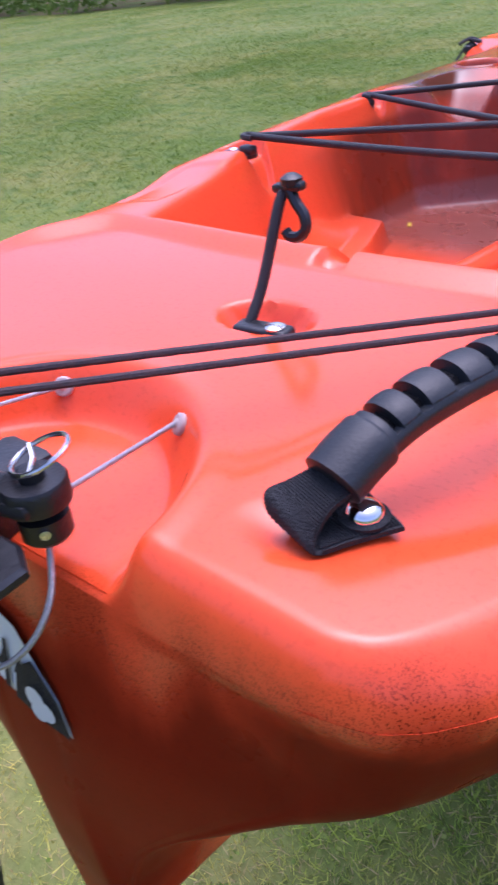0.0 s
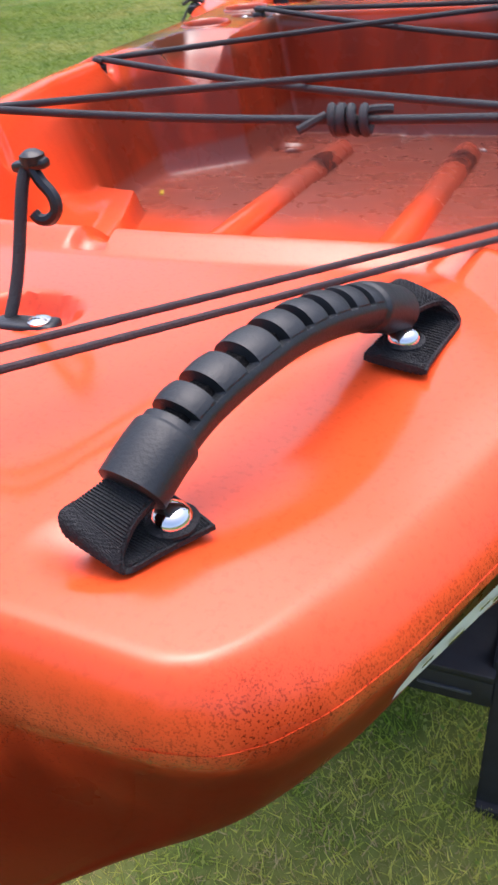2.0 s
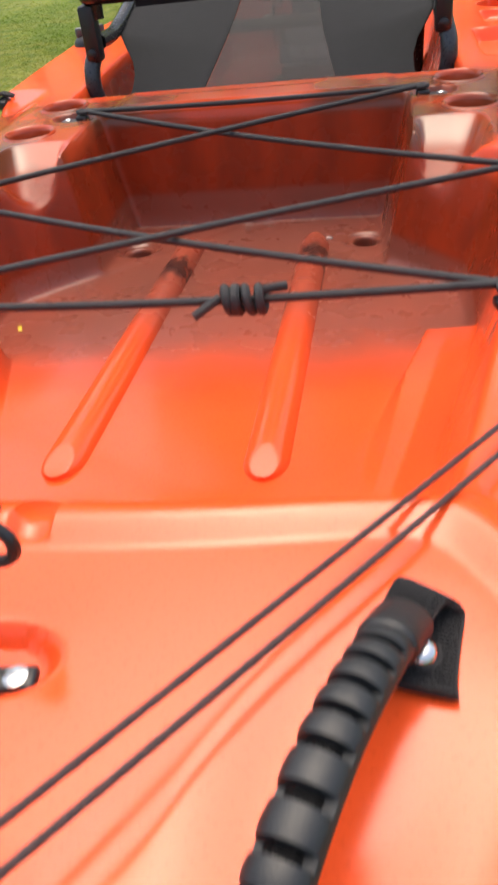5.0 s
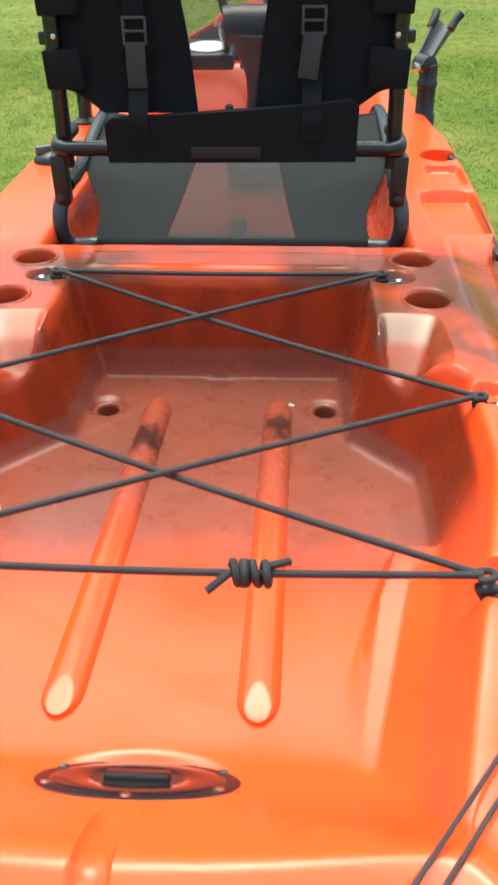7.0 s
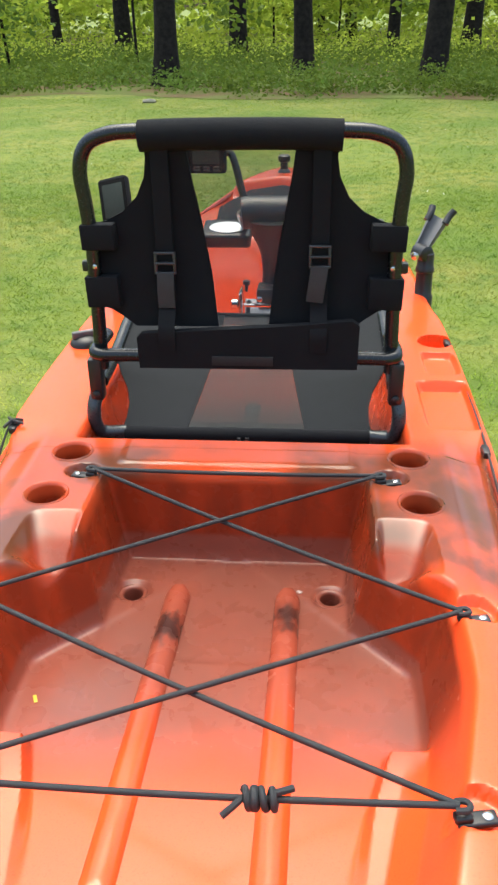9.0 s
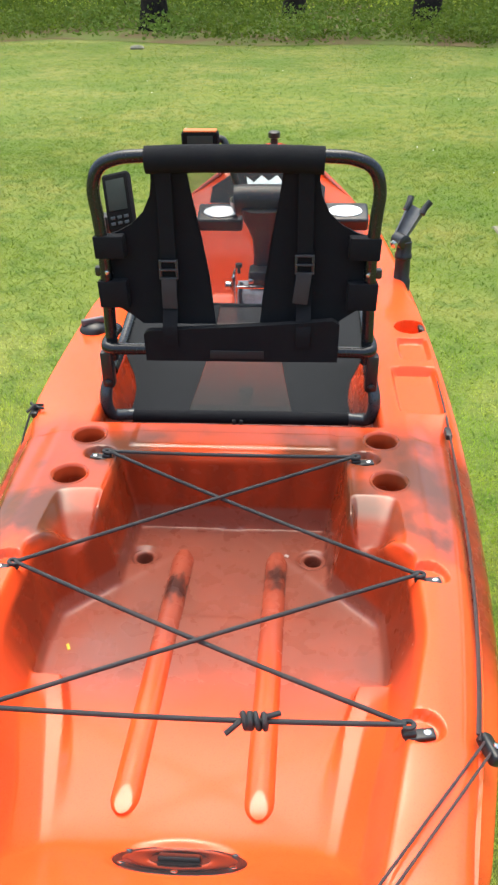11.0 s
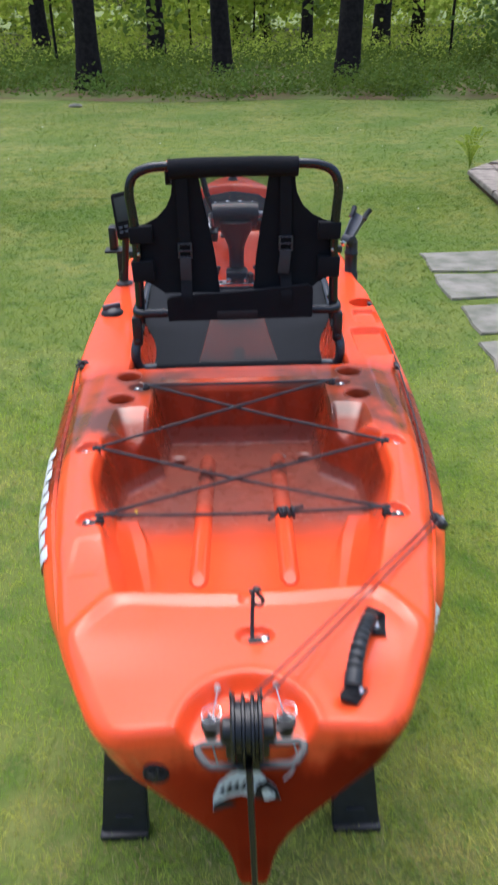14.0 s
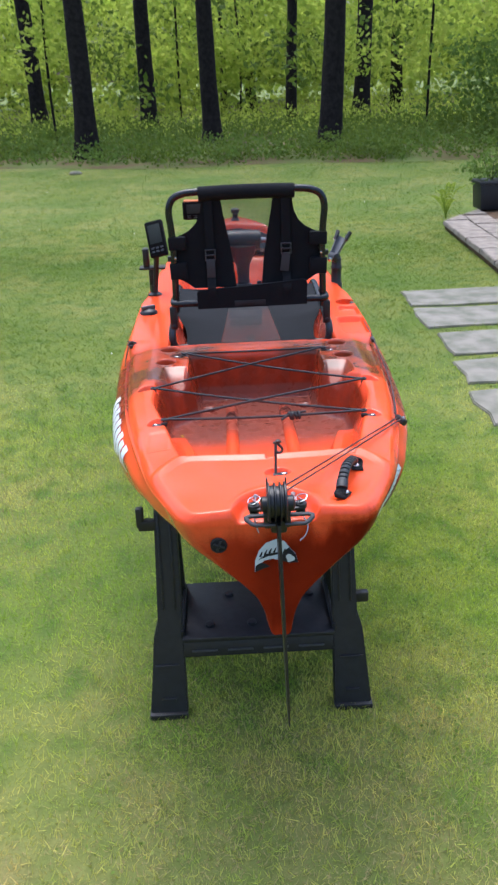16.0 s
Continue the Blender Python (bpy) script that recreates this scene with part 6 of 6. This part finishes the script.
def blades(name, n, x0, x1, y0, y1, tall, wide, label, mat="grass", keep=None, bend=0.9):
    """A great many single grass blades."""
    x = rng.uniform(x0, x1, n)
    y = rng.uniform(y0, y1, n)
    ok = np.ones(n, bool)
    for a, b, c, d in STONES:
        ok &= ~((x > a + 0.01) & (x < c) & (y > b + 0.02) & (y < d - 0.02))
    ok &= ~((x > 3.02) & (y > 5.0) & (y < 12.6) & (y < 10.55 + 1.9 * (x - 3.05)))
    if keep is not None:
        ok &= keep(x, y)
    x, y = x[ok], y[ok]
    n = len(x)
    a = rng.uniform(0, 2 * np.pi, n)
    patch = 0.5 + 0.5 * np.sin(x * 1.3 + 1.7 * np.sin(y * 0.9)) * np.sin(y * 1.1 + 0.6)
    h = tall * rng.uniform(0.45, 1.1, n) * (0.7 + 0.5 * patch)
    w = wide * rng.uniform(0.6, 1.2, n)
    lean = rng.normal(0, bend, (n, 2)) * h[:, None]
    base = np.stack([x, y, np.full(n, -0.003)], -1)
    side = np.stack([np.cos(a) * w, np.sin(a) * w, np.zeros(n)], -1)
    tip = base + np.stack([lean[:, 0], lean[:, 1], h], -1)
    verts = np.stack([base - side, base + side, tip], 1).reshape(-1, 3)
    faces = np.arange(3 * n).reshape(-1, 3)
    return tagged(part_np(name, verts, faces, mat, None, "", False), label, "grass", "", "stuff")


LAWN_LABEL = "short mown grass blades mixed green and straw"
def fade(x, y, x0, x1, y0, y1, w):
    """Keeps fewer and fewer blades towards the edges of a patch."""
    d = np.minimum(np.minimum(x - x0, x1 - x), np.minimum(y - y0, y1 - y))
    return rng.uniform(0, 1, len(x)) < np.clip(d / w, 0, 1)


blades("grass", 330000, -4.2, 3.4, -2.2, 5.0, 0.030, 0.0021, LAWN_LABEL, "grass", lambda x, y: fade(x, y, -4.2, 3.4, -2.2, 5.0, 1.3), 0.60)
blades("grass", 190000, -0.6, 2.6, 0.6, 3.8, 0.027, 0.0015, LAWN_LABEL, "grass", lambda x, y: fade(x, y, -0.6, 2.6, 0.6, 3.8, 1.0), 0.50)
blades("grass", 400000, -10.0, 7.0, 2.2, 12.5, 0.032, 0.0034, LAWN_LABEL, "grass_far", lambda x, y: fade(x, y, -10.0, 7.0, 2.2, 12.5, 3.0), 1.5)
blades("grass", 200000, -11.0, 9.0, -7.0, 6.0, 0.032, 0.0045, LAWN_LABEL, "grass_far", lambda x, y: fade(x, y, -11.0, 9.0, -7.0, 6.0, 3.0) & ((x < -3) | (x > 2.4) | (y < -1)), 1.5)
blades("grass", 330000, -32.0, 12.0, 4.0, 21.5, 0.034, 0.0065, LAWN_LABEL, "grass_far", lambda x, y: fade(x, y, -32.0, 12.0, 4.0, 25.0, 5.0) & (y < wood_edge(x)), 2.0)
blades("dry_grass", 240000, -3.4, 3.0, -1.5, 4.0, 0.021, 0.0016, "dry straw-coloured grass lying in the lawn", "straw", lambda x, y: (np.sin(x * 2.3 + 1.1) * np.sin(y * 1.9 + x) + 0.5 * np.sin(x * 5.1 + y * 3.3) + np.clip(1.7 - y, 0, 1) * 1.0 + 0.20 > rng.uniform(0, 1.3, len(x))) & fade(x, y, -3.4, 3.0, -1.5, 4.0, 0.8))


def flower_dots():
    n = 26
    pts = np.stack([rng.uniform(-4, 4, n), rng.uniform(2, 17, n)], -1)
    verts, faces = [], []
    for x, y in pts:
        r = rng.uniform(0.006, 0.012)
        k = len(verts)
        verts += [(x + r * math.cos(t), y + r * math.sin(t), 0.034) for t in np.linspace(0, 2 * math.pi, 7)[:-1]] + [(x, y, 0.042)]
        faces += [(k + i, k + (i + 1) % 6, k + 6) for i in range(6)]
    return tagged(part_np("clover_flowers", verts, faces, "white", None, "", False), "tiny white clover heads scattered in the lawn", "flowers", "", "stuff")


flower_dots()

# flagstones, patio edge, planter and fern
path_setting = tagged(new("pavement"), "grey flagstone stepping path sunk in the grass", "path", "", "structure")
for i, (x0, y0, x1, y1) in enumerate(STONES):
    rnd = random.Random(40 + i)
    bm = bmesh.new()
    pts = []
    for (ax, ay), (bx, by) in zip(((x0, y0), (x1, y0), (x1, y1), (x0, y1)), ((x1, y0), (x1, y1), (x0, y1), (x0, y0))):
        for t in (0, 0.33, 0.66):
            pts.append((ax + (bx - ax) * t + rnd.uniform(-0.025, 0.025), ay + (by - ay) * t + rnd.uniform(-0.025, 0.025)))
    f = bm.faces.new([bm.verts.new((a, b, -0.03)) for a, b in pts])
    got = bmesh.ops.extrude_face_region(bm, geom=[f])
    up = [v for v in got["geom"] if isinstance(v, bmesh.types.BMVert)]
    for v in up:
        v.co.z = 0.018 + rnd.uniform(-0.003, 0.003)
    bmesh.ops.bevel(bm, geom=[e for e in bm.edges if all(v in up for v in e.verts)], offset=0.008, segments=2, affect="EDGES")
    bmesh.ops.recalc_face_normals(bm, faces=bm.faces[:])
    part("flagstone", bm, "paver", path_setting)

slab = thing("patio_slab", (5.0, 10.0, 0), "pale concrete patio slab raised beside the lawn", "patio", "", "structure")
sb = bmesh.new()
f = sb.faces.new([sb.verts.new((a, b, -0.02)) for a, b in ((3.09, 10.54), (2.95, 8.0), (2.90, 7.2), (8.5, 7.2), (8.5, 12.6), (4.75, 12.6))])
got = bmesh.ops.extrude_face_region(sb, geom=[f])
for v in got["geom"]:
    if isinstance(v, bmesh.types.BMVert):
        v.co.z = 0.100
bmesh.ops.recalc_face_normals(sb, faces=sb.faces[:])
bmesh.ops.bevel(sb, geom=sb.edges[:], offset=0.010, segments=2, affect="EDGES")
part("slab", sb, "soil", slab)
# coping stones along the patio's edges, then rows of stones behind
rnd = random.Random(3)


def paving_stone(quad):
    bm = bmesh.new()
    f = bm.faces.new([bm.verts.new((a + rnd.uniform(-0.012, 0.012), b + rnd.uniform(-0.012, 0.012), 0.055)) for a, b in quad])
    got = bmesh.ops.extrude_face_region(bm, geom=[f])
    lift = 0.118 + rnd.uniform(-0.006, 0.006)
    for v in got["geom"]:
        if isinstance(v, bmesh.types.BMVert):
            v.co.z = lift
    bmesh.ops.recalc_face_normals(bm, faces=bm.faces[:])
    bmesh.ops.bevel(bm, geom=bm.edges[:], offset=0.009, segments=2, affect="EDGES")
    part("paving_stone", bm, "concrete", slab)


for row in range(5):
    for k in range(8):
        y0 = 10.52 - 0.68 * k + (0.30 if row % 2 else 0.0)
        y1 = y0 - 0.665
        x0, x1 = 3.07 + 0.36 * row, 3.07 + 0.36 * (row + 1) - 0.015
        s = [0.055 * (10.55 - y) for y in (y0, y1)]
        c = [min(y0, 10.53 + 1.18 * (x - 3.07)) if row or k else y0 for x in (x0, x1)]
        paving_stone([(x0 - s[1], y1), (x1 - s[1], y1), (x1 - s[0], c[1]), (x0 - s[0], c[0])])
for row in range(4):
    x = 3.10 + 0.36 * row
    y = 10.54 + 1.18 * (x - 3.07)
    paving_stone([(x + 0.37, y - 0.02 if row else y + 0.02), (x + 0.355, y + 0.43), (x + 0.01, y + 0.02), (x + 0.36, y - 0.35 if row else y)][:3] + [(x + 0.2, y - 0.02)])


def leaf_quads(centres, normals_up, size, aspect=0.5, seed=1):
    """Pointed leaves, one rhombus each, at random turns."""
    g = np.random.default_rng(seed)
    n = len(centres)
    size = np.broadcast_to(size, (n,)) * g.uniform(0.6, 1.3, n)
    d = g.normal(0, 1, (n, 3))
    d[:, 2] = d[:, 2] * 0.6
    d /= np.linalg.norm(d, axis=1, keepdims=True)
    u = g.normal(0, 1, (n, 3))
    u[:, 2] += normals_up
    s = np.cross(d, u)
    s /= np.linalg.norm(s, axis=1, keepdims=True) + 1e-9
    a = d * size[:, None]
    b = s * (size * aspect)[:, None]
    verts = np.stack([centres - a, centres + b, centres + a, centres - b], 1).reshape(-1, 3)
    return verts, np.arange(4 * n).reshape(-1, 4)


def clover(n, x0, x1, y0, y1):
    """Small round-ended leaves lying in the turf, in drifts."""
    g = np.random.default_rng(31)
    p = np.stack([g.uniform(x0, x1, n), g.uniform(y0, y1, n), g.uniform(0.008, 0.026, n)], -1)
    drift = np.sin(p[:, 0] * 7 + 2 * np.sin(p[:, 1] * 4)) * np.sin(p[:, 1] * 6 + 1.3)
    p = p[(drift + g.normal(0, 0.5, n) > 0.1) & fade(p[:, 0], p[:, 1], x0, x1, y0, y1, 0.9)]
    v, f = leaf_quads(p, 2.5, 0.0062, 0.75, 32)
    return tagged(part_np("clover", v, f, "clover", None, "", False), "small clover leaves growing in the turf", "clover", "", "stuff")


def clumps(g, cx, cy, cz, r, per):
    """Points scattered in uneven clumps."""
    n = len(cx)
    p = g.normal(0, 1, (n, per, 3)) * np.stack([r, r, r * 0.6], -1)[:, None, :] * 0.55
    p += np.stack([cx, cy, cz], -1)[:, None, :]
    return p.reshape(-1, 3)


def foliage(name, pts, size, mat, label, category, seed, aspect=0.5):
    v, f = leaf_quads(pts, 0.8, size, aspect, seed)
    return tagged(part_np(name, v, f, mat, None, "", False), label, category, "", "stuff")


clover(40000, -0.7, 2.6, 0.5, 3.7)
g = np.random.default_rng(11)
n = 1500
x = g.uniform(-20, 20, n)
y = wood_edge(x) + 0.3 + g.uniform(0, 1, n) ** 1.2 * 14
ok = (np.sin(x * 0.55 + 1.2 * np.sin(y * 0.31)) * np.sin(y * 0.62 + 0.4) > -0.45) | (y > 30)
x, y = x[ok], y[ok]
n = len(x)
foliage("low_undergrowth", clumps(g, x, y, g.uniform(0.05, 0.33, n) + 0.012 * (y - 20), np.full(n, 0.55), 85), 0.056, "leaf_shaded", "low leafy green undergrowth along the lawn's edge", "undergrowth", 3)
# looks sunlit by its brighter leaf colour alone
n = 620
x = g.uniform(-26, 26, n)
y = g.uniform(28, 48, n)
foliage("sunlit_undergrowth", clumps(g, x, y, g.uniform(0.05, 0.45, n) + 0.03 * (y - 28), np.full(n, 0.8), 70), 0.075, "leaf_sunlit", "sunlit yellow-green ferns and seedlings on the woodland floor", "undergrowth", 13, 0.55)
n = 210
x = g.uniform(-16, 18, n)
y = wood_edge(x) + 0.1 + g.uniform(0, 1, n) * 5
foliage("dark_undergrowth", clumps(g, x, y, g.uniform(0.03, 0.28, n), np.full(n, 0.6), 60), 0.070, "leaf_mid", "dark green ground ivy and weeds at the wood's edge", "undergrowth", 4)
n = 1000
x = g.uniform(-34, 36, n)
y = g.uniform(38, 66, n)
foliage("understory", clumps(g, x, y, g.uniform(0.2, 1, n) ** 0.8 * (2.4 + 0.20 * (y - 28)) , np.full(n, 1.3), 110), 0.15, "leaf_sunlit", "bright yellow-green saplings and leaves in backlit woodland", "foliage", 5, 0.6)
# shade among the trunks comes from the darker leaf colour
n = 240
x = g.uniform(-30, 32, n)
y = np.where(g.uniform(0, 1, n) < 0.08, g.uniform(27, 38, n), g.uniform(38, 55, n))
foliage("understory_shade", clumps(g, x, y, g.uniform(0.3, 9.0, n), np.full(n, 1.3), 70), 0.15, "leaf_shaded", "mid-green shaded leaves among the trunks", "foliage", 6, 0.6)
n = 420
x = g.uniform(-55, 55, n)
y = g.uniform(68, 82, n)
foliage("far_woods", clumps(g, x, y, g.uniform(0, 20, n), np.full(n, 3.4), 60), 0.55, "leaf_sunlit", "pale green far woodland closing the view", "woods", 10, 0.7)
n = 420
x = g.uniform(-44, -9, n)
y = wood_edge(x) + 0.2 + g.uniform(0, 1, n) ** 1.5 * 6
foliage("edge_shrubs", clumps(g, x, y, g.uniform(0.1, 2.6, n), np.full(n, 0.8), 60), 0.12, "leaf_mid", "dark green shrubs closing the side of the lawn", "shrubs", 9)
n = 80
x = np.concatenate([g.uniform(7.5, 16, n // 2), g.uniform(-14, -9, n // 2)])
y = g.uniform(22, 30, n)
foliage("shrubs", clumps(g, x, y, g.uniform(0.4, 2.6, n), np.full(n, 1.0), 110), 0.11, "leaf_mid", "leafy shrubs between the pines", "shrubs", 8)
# woodland floor and the bright clearing behind
leaf_floor = bmesh.new()
strip = [leaf_floor.verts.new((float(a), float(wood_edge(a)) - 0.15, 0.012)) for a in np.linspace(-40, 40, 60)]
back = [leaf_floor.verts.new((float(a), 75.0, 0.03)) for a in np.linspace(-40, 40, 60)]
for i in range(59):
    leaf_floor.faces.new((strip[i], strip[i + 1], back[i + 1], back[i]))
tagged(part("woodland_floor", leaf_floor, "litter", None, "", False), "brown leaf litter and moss under the trees", "woodland floor", "", "structure")

TRUNKS = [(-7.4, 35.5, 0.42), (-3.95, 24.4, 0.38), (-2.75, 33.5, 0.40), (-0.2, 27.5, 0.36), (2.1, 50, 0.40), (3.2, 36, 0.30), (3.3, 24.4, 0.42), (6.1, 36, 0.45), (9.3, 44, 0.40), (-10.5, 37, 0.25), (0.45, 44, 0.22), (8.3, 22.8, 0.40), (-13.0, 33, 0.4), (13.5, 33, 0.4)]
TREE_LABELS = ("tall dark-barked pine trunk at the edge of the woods", "slender dark tree trunk standing deeper in the woods")


def tree(x, y, r, i):
    rnd = random.Random(i)
    ob = thing("pine_tree", (x, y, 0), TREE_LABELS[r < 0.34], "tree", "trees at the wood's edge")
    lean = {0: -0.035, 1: 0.012, 6: 0.02, 7: 0.03}.get(i, rnd.uniform(-0.02, 0.02))
    bm = bmesh.new()
    k = 18
    rings = []
    for h in np.concatenate([np.linspace(-0.2, 1.2, 12), np.linspace(1.6, 22, 40)]):
        s = (0.80 - 0.026 * h) + 0.42 * math.exp(-max(0, h) * 2.2)
        cx, cy = x + lean * h + 0.05 * math.sin(h * 0.45 + i), y + 0.04 * math.sin(h * 0.3)
        rings.append([bm.verts.new((cx + r * s * math.cos(t) * (1 + 0.07 * noise.noise((math.cos(t) * 2.2 + i, math.sin(t) * 2.2, h * 0.8)) + (0.10 * math.sin(4 * t + i) * math.exp(-max(0, h) * 2))), cy + r * s * math.sin(t) * (1 + 0.07 * noise.noise((math.sin(t) * 2 + i, math.cos(t) * 2, h * 0.8))), h)) for t in [2 * math.pi * j / k for j in range(k)]])
    for a, b in zip(rings, rings[1:]):
        for j in range(k):
            bm.faces.new((a[j], a[(j + 1) % k], b[(j + 1) % k], b[j]))
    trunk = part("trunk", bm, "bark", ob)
    pts = []
    for j in range(9):
        h = 8.5 + 1.5 * j
        t = rnd.uniform(0, 2 * math.pi)
        l = rnd.uniform(1.8, 4.2)
        a = (x + lean * h, y, h)
        b = (x + lean * h + l * math.cos(t), y + l * math.sin(t), h + rnd.uniform(0.2, 1.2))
        m = tuple((p + q) / 2 + 0.2 * (c == 2) for c, (p, q) in enumerate(zip(a, b)))
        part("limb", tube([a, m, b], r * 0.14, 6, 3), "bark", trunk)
        pts += [m, b, b]
    gg = np.random.default_rng(100 + i)
    p = np.array(pts)
    c = clumps(gg, p[:, 0], p[:, 1], p[:, 2], np.full(len(p), 1.5), 16)
    v, f = leaf_quads(c, 0.2, 0.34, 0.26, 200 + i)
    part_np("crown", v, f, "leaf_dark", ob, "", False)


for i, (x, y, r) in enumerate(TRUNKS):
    tree(x, y, r, i)


def sapling(x, y, h, i):
    ob = thing("sapling", (x, y, 0), "thin leafy sapling among the pines", "tree", "saplings in the woods")
    rnd = random.Random(60 + i)
    line = [(x, y, -0.05), (x + rnd.uniform(-0.1, 0.1), y, h * 0.4), (x + rnd.uniform(-0.3, 0.3), y, h)]
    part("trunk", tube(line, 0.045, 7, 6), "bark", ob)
    gg = np.random.default_rng(300 + i)
    q = 14
    cz = gg.uniform(h * 0.3, h * 1.05, q)
    c = clumps(gg, x + gg.normal(0, 0.7, q), y + gg.normal(0, 0.6, q), cz, np.full(q, 0.8), 45)
    v, f = leaf_quads(c, 0.8, 0.12, 0.6, 400 + i)
    part_np("crown", v, f, "leaf_sunlit", ob, "", False)


for i, (x, y, h) in enumerate(((-5.6, 29, 5), (-1.6, 38, 6), (1.1, 40, 7), (4.9, 33, 5.5), (7.3, 29, 6), (9.2, 27, 6.5), (10.5, 25, 5), (-9.5, 28, 5), (-12, 26, 4))):
    sapling(x, y, h, i)


def build_planter():
    ob = thing("planter", (4.00, 11.45, 0.118), "square black planter with a leafy plant on the patio", "planter")
    bm = bmesh.new()
    add_box(bm, (0.44, 0.44, 0.40), Matrix.Translation((4.00, 11.45, 0.318)), 0.012)
    for v in bm.verts:
        s = 0.86 + 0.14 * (v.co.z - 0.118) / 0.40
        v.co.x, v.co.y = 4.00 + (v.co.x - 4.00) * s, 11.45 + (v.co.y - 11.45) * s
    pot = part("pot", bm, "saw_plastic", ob)
    part("rim", box((0.48, 0.48, 0.05), Matrix.Translation((4.00, 11.45, 0.505)), 0.010), "saw_plastic", pot)
    gg = np.random.default_rng(21)
    q = 16
    c = clumps(gg, 4.00 + gg.normal(0, 0.18, q), 11.45 + gg.normal(0, 0.18, q), gg.uniform(0.56, 0.92, q), np.full(q, 0.19), 26)
    v, f = leaf_quads(c, 0.8, 0.045, 0.5, 22)
    part_np("leaves", v, f, "leaf_mid", ob, "", False)
    for j in range(7):
        t = j * 0.9
        part("stem", tube([(4.00, 11.45, 0.50), (4.00 + 0.08 * math.cos(t), 11.45 + 0.08 * math.sin(t), 0.66), (4.00 + 0.19 * math.cos(t), 11.45 + 0.19 * math.sin(t), 0.82)], 0.006, 6, 3), "stem", ob)


def build_fern(x, y):
    ob = thing("fern", (x, y, 0), "single bright green fern clump at the patio corner", "fern")
    rnd = random.Random(5)
    for j in range(9):
        t = 2 * math.pi * j / 9 + rnd.uniform(-0.2, 0.2)
        l, h = rnd.uniform(0.10, 0.26), rnd.uniform(0.30, 0.52)
        line = rounded([(x, y, 0), (x + l * 0.25 * math.cos(t), y + l * 0.25 * math.sin(t), h * 0.55), (x + l * 0.7 * math.cos(t), y + l * 0.7 * math.sin(t), h * 0.9), (x + l * 1.2 * math.cos(t), y + l * 1.2 * math.sin(t), h)], 5)
        bm = bmesh.new()
        add_sweep(bm, line, circle(0.004, 5))
        side = Vector((-math.sin(t), math.cos(t), 0))
        for i, q in enumerate(line[3:]):
            w = 0.050 * math.sin(math.pi * min(1, (i + 2) / (len(line) - 1)))
            for sg in (1, -1):
                a = bm.verts.new(q)
                b = bm.verts.new(q + side * sg * w * 0.6 + Vector((0, 0, 0.014)))
                c = bm.verts.new(q + side * sg * w + Vector((0, 0, -0.004)))
                d = bm.verts.new(q + side * sg * w * 0.6 + Vector((0, 0, -0.018)))
                bm.faces.new((a, b, c, d))
        part("frond", bm, "leaf_sunlit", ob, "", False)


build_planter()
build_fern(3.30, 11.3)
bits = tagged(part("stone", turned([(0.10, 0), (0.12, 0.03), (0.09, 0.07), (0.03, 0.085)], Matrix.Translation((-3.6, 20.0, 0)) @ Matrix.Diagonal((1.4, 0.8, 1, 1)), 12), "paver"), "small grey stone on the far lawn", "stone")
